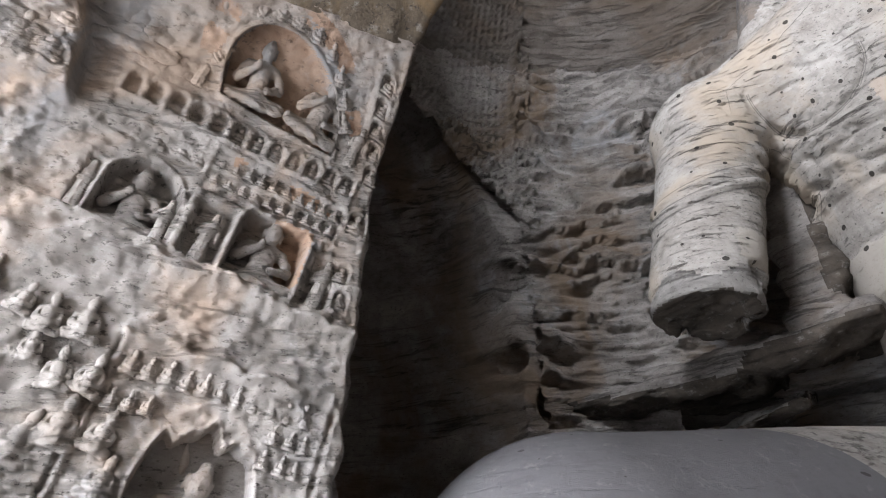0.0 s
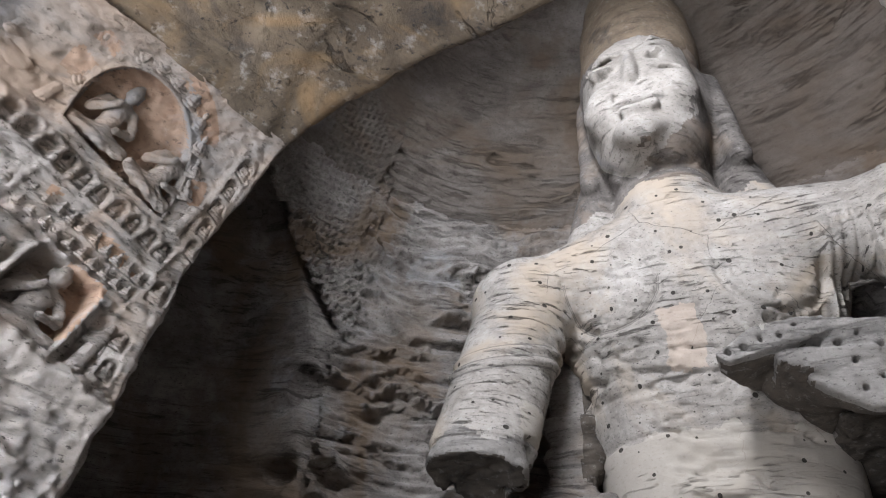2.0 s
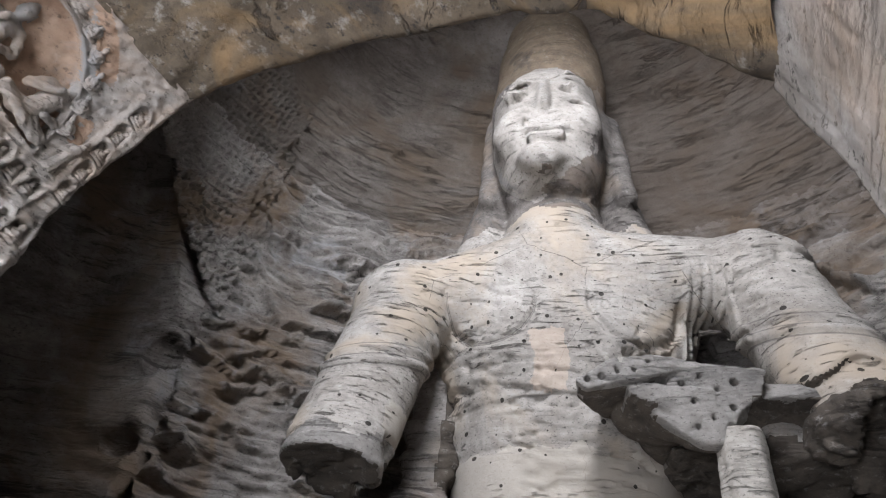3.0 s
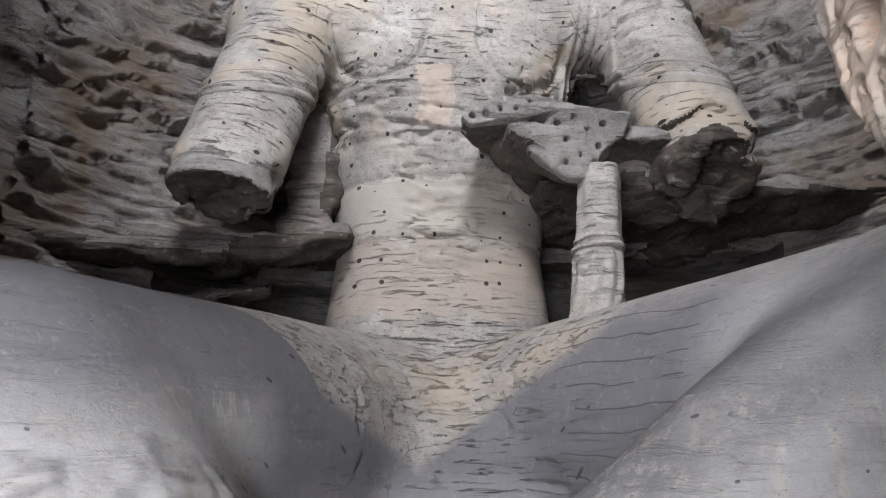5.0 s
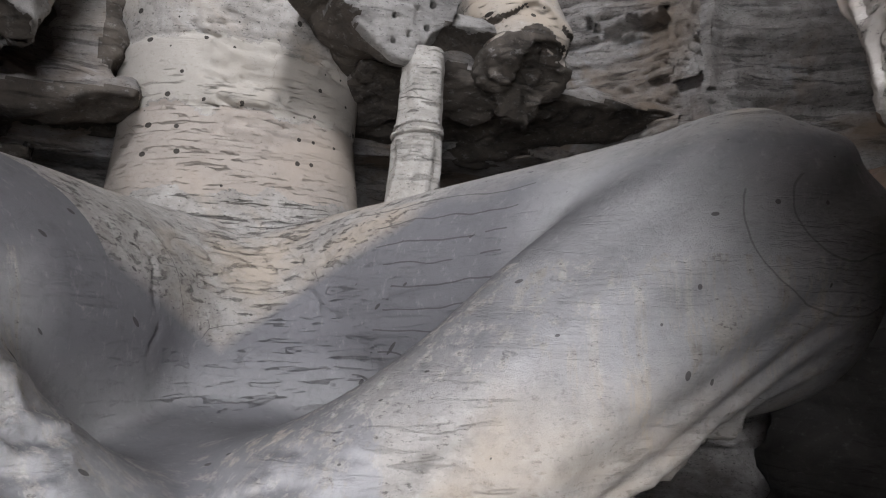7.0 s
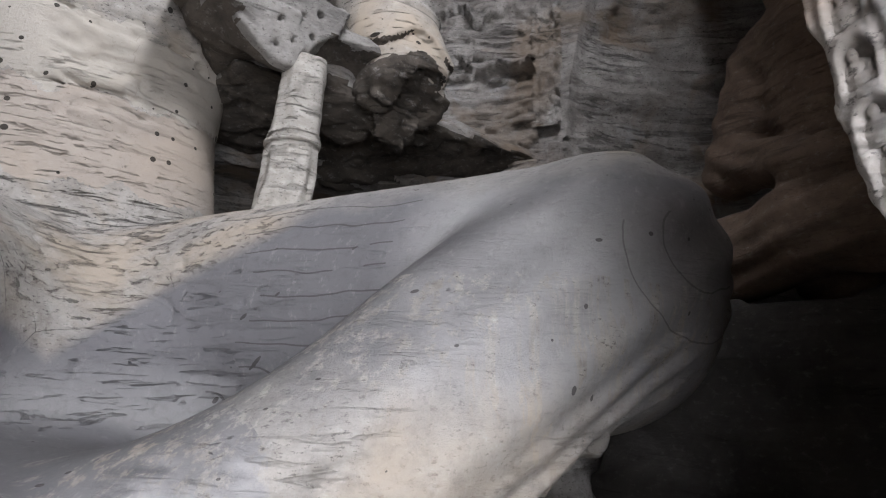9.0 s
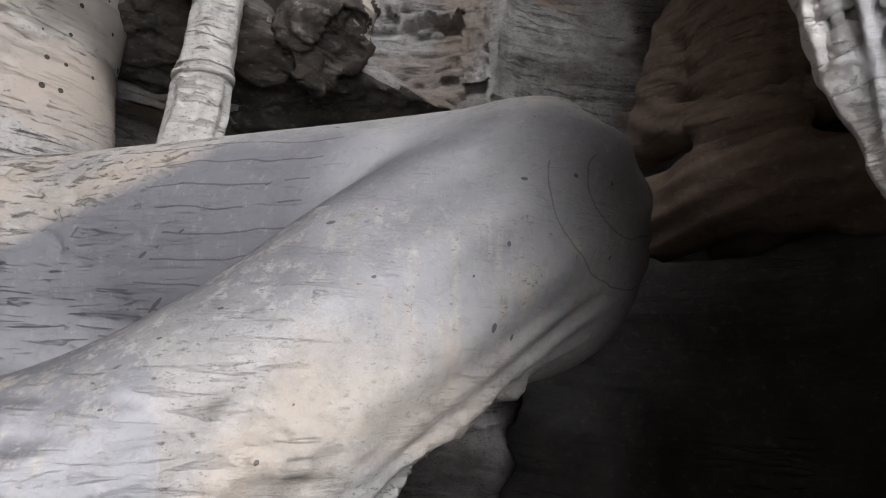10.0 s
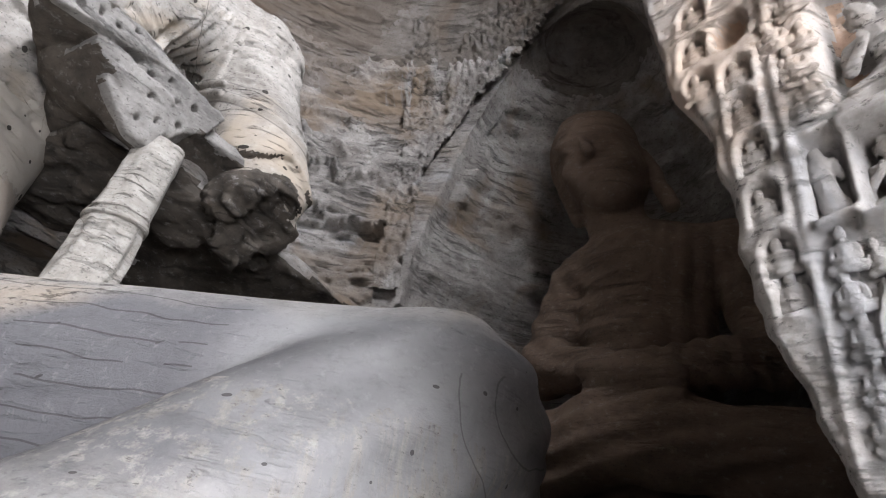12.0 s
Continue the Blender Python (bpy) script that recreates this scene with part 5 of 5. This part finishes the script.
for a, b in E_COL + E_OUT:
    on_wall(SEATED, "east", jig(a, 0.002), b - 0.05, rnd.uniform(0.095, 0.105), -0.016, "figures of the edge niches", rnd.uniform(-3, 3))
on_wall(STANDING, "east", 0.05, -0.10, 0.195, -0.03, "attendants of the niches", 0, 1.2)
on_wall(CROSSED, "east", 0.19, -0.125, 0.19, -0.09, "figures of the large niches")
on_wall(CROSSED, "east", 0.34, -0.125, 0.19, -0.09, "figures of the large niches")
on_wall(CROSSED, "east", 0.27, 0.20, 0.24, -0.08, "figures of the large niches", 14, 1.2)
on_wall(SEATED, "east", 0.33, -0.655, 0.30, -0.09, "figures of the large niches")
for a, b, hh in ((0.0, 0.40, 0.13), (0.035, 0.28, 0.12), (-0.0, 0.27, 0.1), (0.055, 0.36, 0.1), (0.02, 0.16, 0.09), (0.06, 0.19, 0.1), (0.05, 0.50, 0.12)):
    on_wall(SEATED, "east", a + 0.01, b, hh, -0.005, "adoring figures beside the canopy", rnd.uniform(-10, 10), 0.85)
for k in range(5):
    on_wall(SEATED, "east", 0.055 + 0.004 * k, -0.26 - 0.1 * k, 0.115, 0.0, "stacked bearers", rnd.uniform(-6, 6), 0.8)
    on_wall(SEATED, "east", 0.125 + 0.004 * k, -0.29 - 0.1 * k, 0.09, 0.0, "stacked bearers", rnd.uniform(-6, 6), 0.8)

# ---- carved bands on the cave wall ----


def wall_place(th, z, h):
    k = np.sqrt(np.maximum(1 - (np.maximum(z - 7.0, 0) / 8.2) ** 2, 0.01))
    x, y = np.cos(th), np.sin(th)
    n = np.stack((-x / CA, -y / CB), -1)
    n = n / np.linalg.norm(n, axis=-1)[..., None]
    return np.stack((CX + CA * k * x + n[..., 0] * h, CY + CB * k * y + n[..., 1] * h, z), -1)


def wall_carving(name, t0, t1, z0, z1, step, relief, label):
    th, z = np.arange(radians(t0), radians(t1), step / 5.4), np.arange(z0, z1, step)
    T, Z = np.meshgrid(th, z, indexing="ij")
    h, keep = relief(np.degrees(T), Z)
    P = wall_place(T, Z, h).reshape(-1, 3)
    a, b = T.shape
    i = np.arange(a * b).reshape(a, b)
    q = np.stack((i[:-1, :-1], i[1:, :-1], i[1:, 1:], i[:-1, 1:]), -1).reshape(-1, 4)
    q = q[keep[:-1, :-1].ravel()]
    if ((np.array((CX, CY, 8.0)) - P[q[:, 0]].mean(0)) @ normals(P, q)[q[:, 0]].mean(0)) < 0:
        q = q[:, ::-1]
    used, back = np.unique(q, return_inverse=True)
    put(name, P[used], back.reshape(q.shape), M_ROCK, label, "rock carving", "structure")


def lumps(T, Z, seed, f=6.0):
    p = np.stack((T.ravel() * 0.095 * f, Z.ravel() * f, 0 * Z.ravel() + 0.5), 1)
    return np.abs(fbm(p, 3, seed)).reshape(T.shape)


def west_band(T, Z):
    edge = np.interp(T, (148, 155, 162.6, 175, 182), (6.6, 7.2, 7.85, 8.6, 9.0))
    up = Z - edge
    x = T * 0.095
    cell = 0.15
    fx, fz = np.abs((x / cell) % 1 - 0.5), (Z + 0.25 * x) / cell % 1
    pit = np.where(fz > 0.45, np.hypot(fx, fz - 0.45) - 0.36, np.maximum(fx - 0.36, 0.08 - fz))
    figure_ = np.minimum(np.hypot(fx, (fz - 0.55)) - 0.11, np.hypot(fx * 0.8, (fz - 0.25)) - 0.17)
    many = -0.10 * step01(-pit, 0, 0.12) + 0.075 * step01(-figure_, -0.04, 0.06)
    wornx = step01(lumps(T, Z, 31, 0.9), 0.12, 0.3)
    zone = step01(up, 0.62, 0.66) * step01(T, 152, 155)
    h = 0.07 + zone * many * (0.4 + 0.6 * wornx) + (1 - zone) * 0.2 * lumps(T, Z, 3)
    h = h + 0.06 * step01(0.05 - np.abs(up - 0.05), 0, 0.03) + 0.05 * step01(0.035 - np.abs(up - 0.55), 0, 0.02)
    h = h + 0.02 * fbm(np.stack((T.ravel() * 0.1, Z.ravel(), 0 * Z.ravel() + 0.5), 1), 3, 8).reshape(T.shape)
    return h, (up > 0) & ((up < 3.4) | (T > 151)) & (Z < 12.2 - 0.04 * (180 - T))


def east_band(T, Z):
    edge = np.interp(T, (-32, -19, -7, 5, 14, 16.5, 17), (10.4, 10.2, 9.76, 9.1, 7.95, 7.5, 5.2))
    up = Z - edge
    h = 0.06 + 0.16 * lumps(T, Z, 13) + 0.06 * step01(0.05 - np.abs(up - 0.05), 0, 0.03) + 0.05 * step01(0.035 - np.abs(up - 0.62), 0, 0.02)
    return h, (up > 0) & ((up < 1.7) | (T > 16)) & (T < 23) & (Z < 10.9)


def north_face(T, Z):
    """Bedded rock: each bed juts out at its foot and is cut back below."""
    x = T * 0.095
    flat = lambda a, b, c=0.5: np.stack((x.ravel() * a, Z.ravel() * b, 0 * x.ravel() + c), 1)
    h = 0.0
    for k, (freq, amp) in enumerate(((1.6, 0.42), (3.6, 0.26), (7.0, 0.10))):
        t = Z * freq + 0.9 * fbm(flat(0.55, 0.5), 3, 100 + k).reshape(T.shape) + 0.25 * fbm(flat(2.5, 1.5), 2, 130 + k).reshape(T.shape)
        bed, f = np.floor(t), t - np.floor(t)
        much = np.clip(0.25 + 0.9 * value_noise(np.stack((x.ravel() * 0.9, bed.ravel() * 3.7, 0 * x.ravel() + k), 1), 140 + k).reshape(T.shape), 0, 1)
        h = h + amp * much * np.minimum((1 - f) ** 1.4, f / 0.07)
    chips = fbm(flat(1.3, 8.5), 4, 150).reshape(T.shape)
    calm = step01(Z, 9.2, 10.4)
    h = h * (1 - 0.75 * calm) + 0.10 * terrace(chips, 3.0) * (1 - 0.6 * calm) + 0.05 * fbm(flat(0.5, 0.8), 2, 160).reshape(T.shape)
    # long cracks across the smooth upper wall
    for z0, sl in ((10.6, 0.12), (11.7, -0.1)):
        h = h - 0.05 * np.exp(-(((Z - z0 - sl * (x - 11) - 0.15 * np.sin(x * 2.3)) / 0.03) ** 2))
    foot = np.where(T < 84, 4.45, np.where(T > 96, 3.95, 4.2)) + 0.12 * np.sin(x * 2.7) + 0.06 * np.sin(x * 7.1)
    foot = np.where((T < 40) | (T > 132), 3.4, foot)
    return h + 0.02, (Z > foot) & ((Z < 9.8) | (T > 20))


wall_carving("wall_north_face", 22.0, 152.5, 3.4, 13.0, 0.03, north_face, "eroded bedded sandstone of the curved back wall")
wall_carving("wall_carving_west", 149, 182, 6.6, 12.2, 0.021, west_band, "worn carved band and rows of tiny niches on the rock wall")
wall_carving("wall_carving_east", -30, 23, 5.2, 10.9, 0.035, east_band, "worn carved arch band on the rock wall")


def ground():
    g = Grid((-5.0, -3.4, -1.2), (3.0, 2.2, 0.4), 0.1)
    u = g.x * 0.31 + g.y * 0.9507
    w = g.x * 0.9507 - g.y * 0.31
    f = np.maximum(np.maximum(g.z + 0.12 + 0.18 * np.clip(u, -1, 2), -1.0 - g.z), np.maximum(np.abs(w + 1.68) - 2.15, np.abs(u + 0.7) - 1.9))
    v, q = skin(g, f)
    v[:, 2] += 0.02 * fbm(v * 1.5, 2, 3)
    put("ground", v, q, M_GROUND, "worn dusty stone floor of the passage", "floor", "structure")


ground()
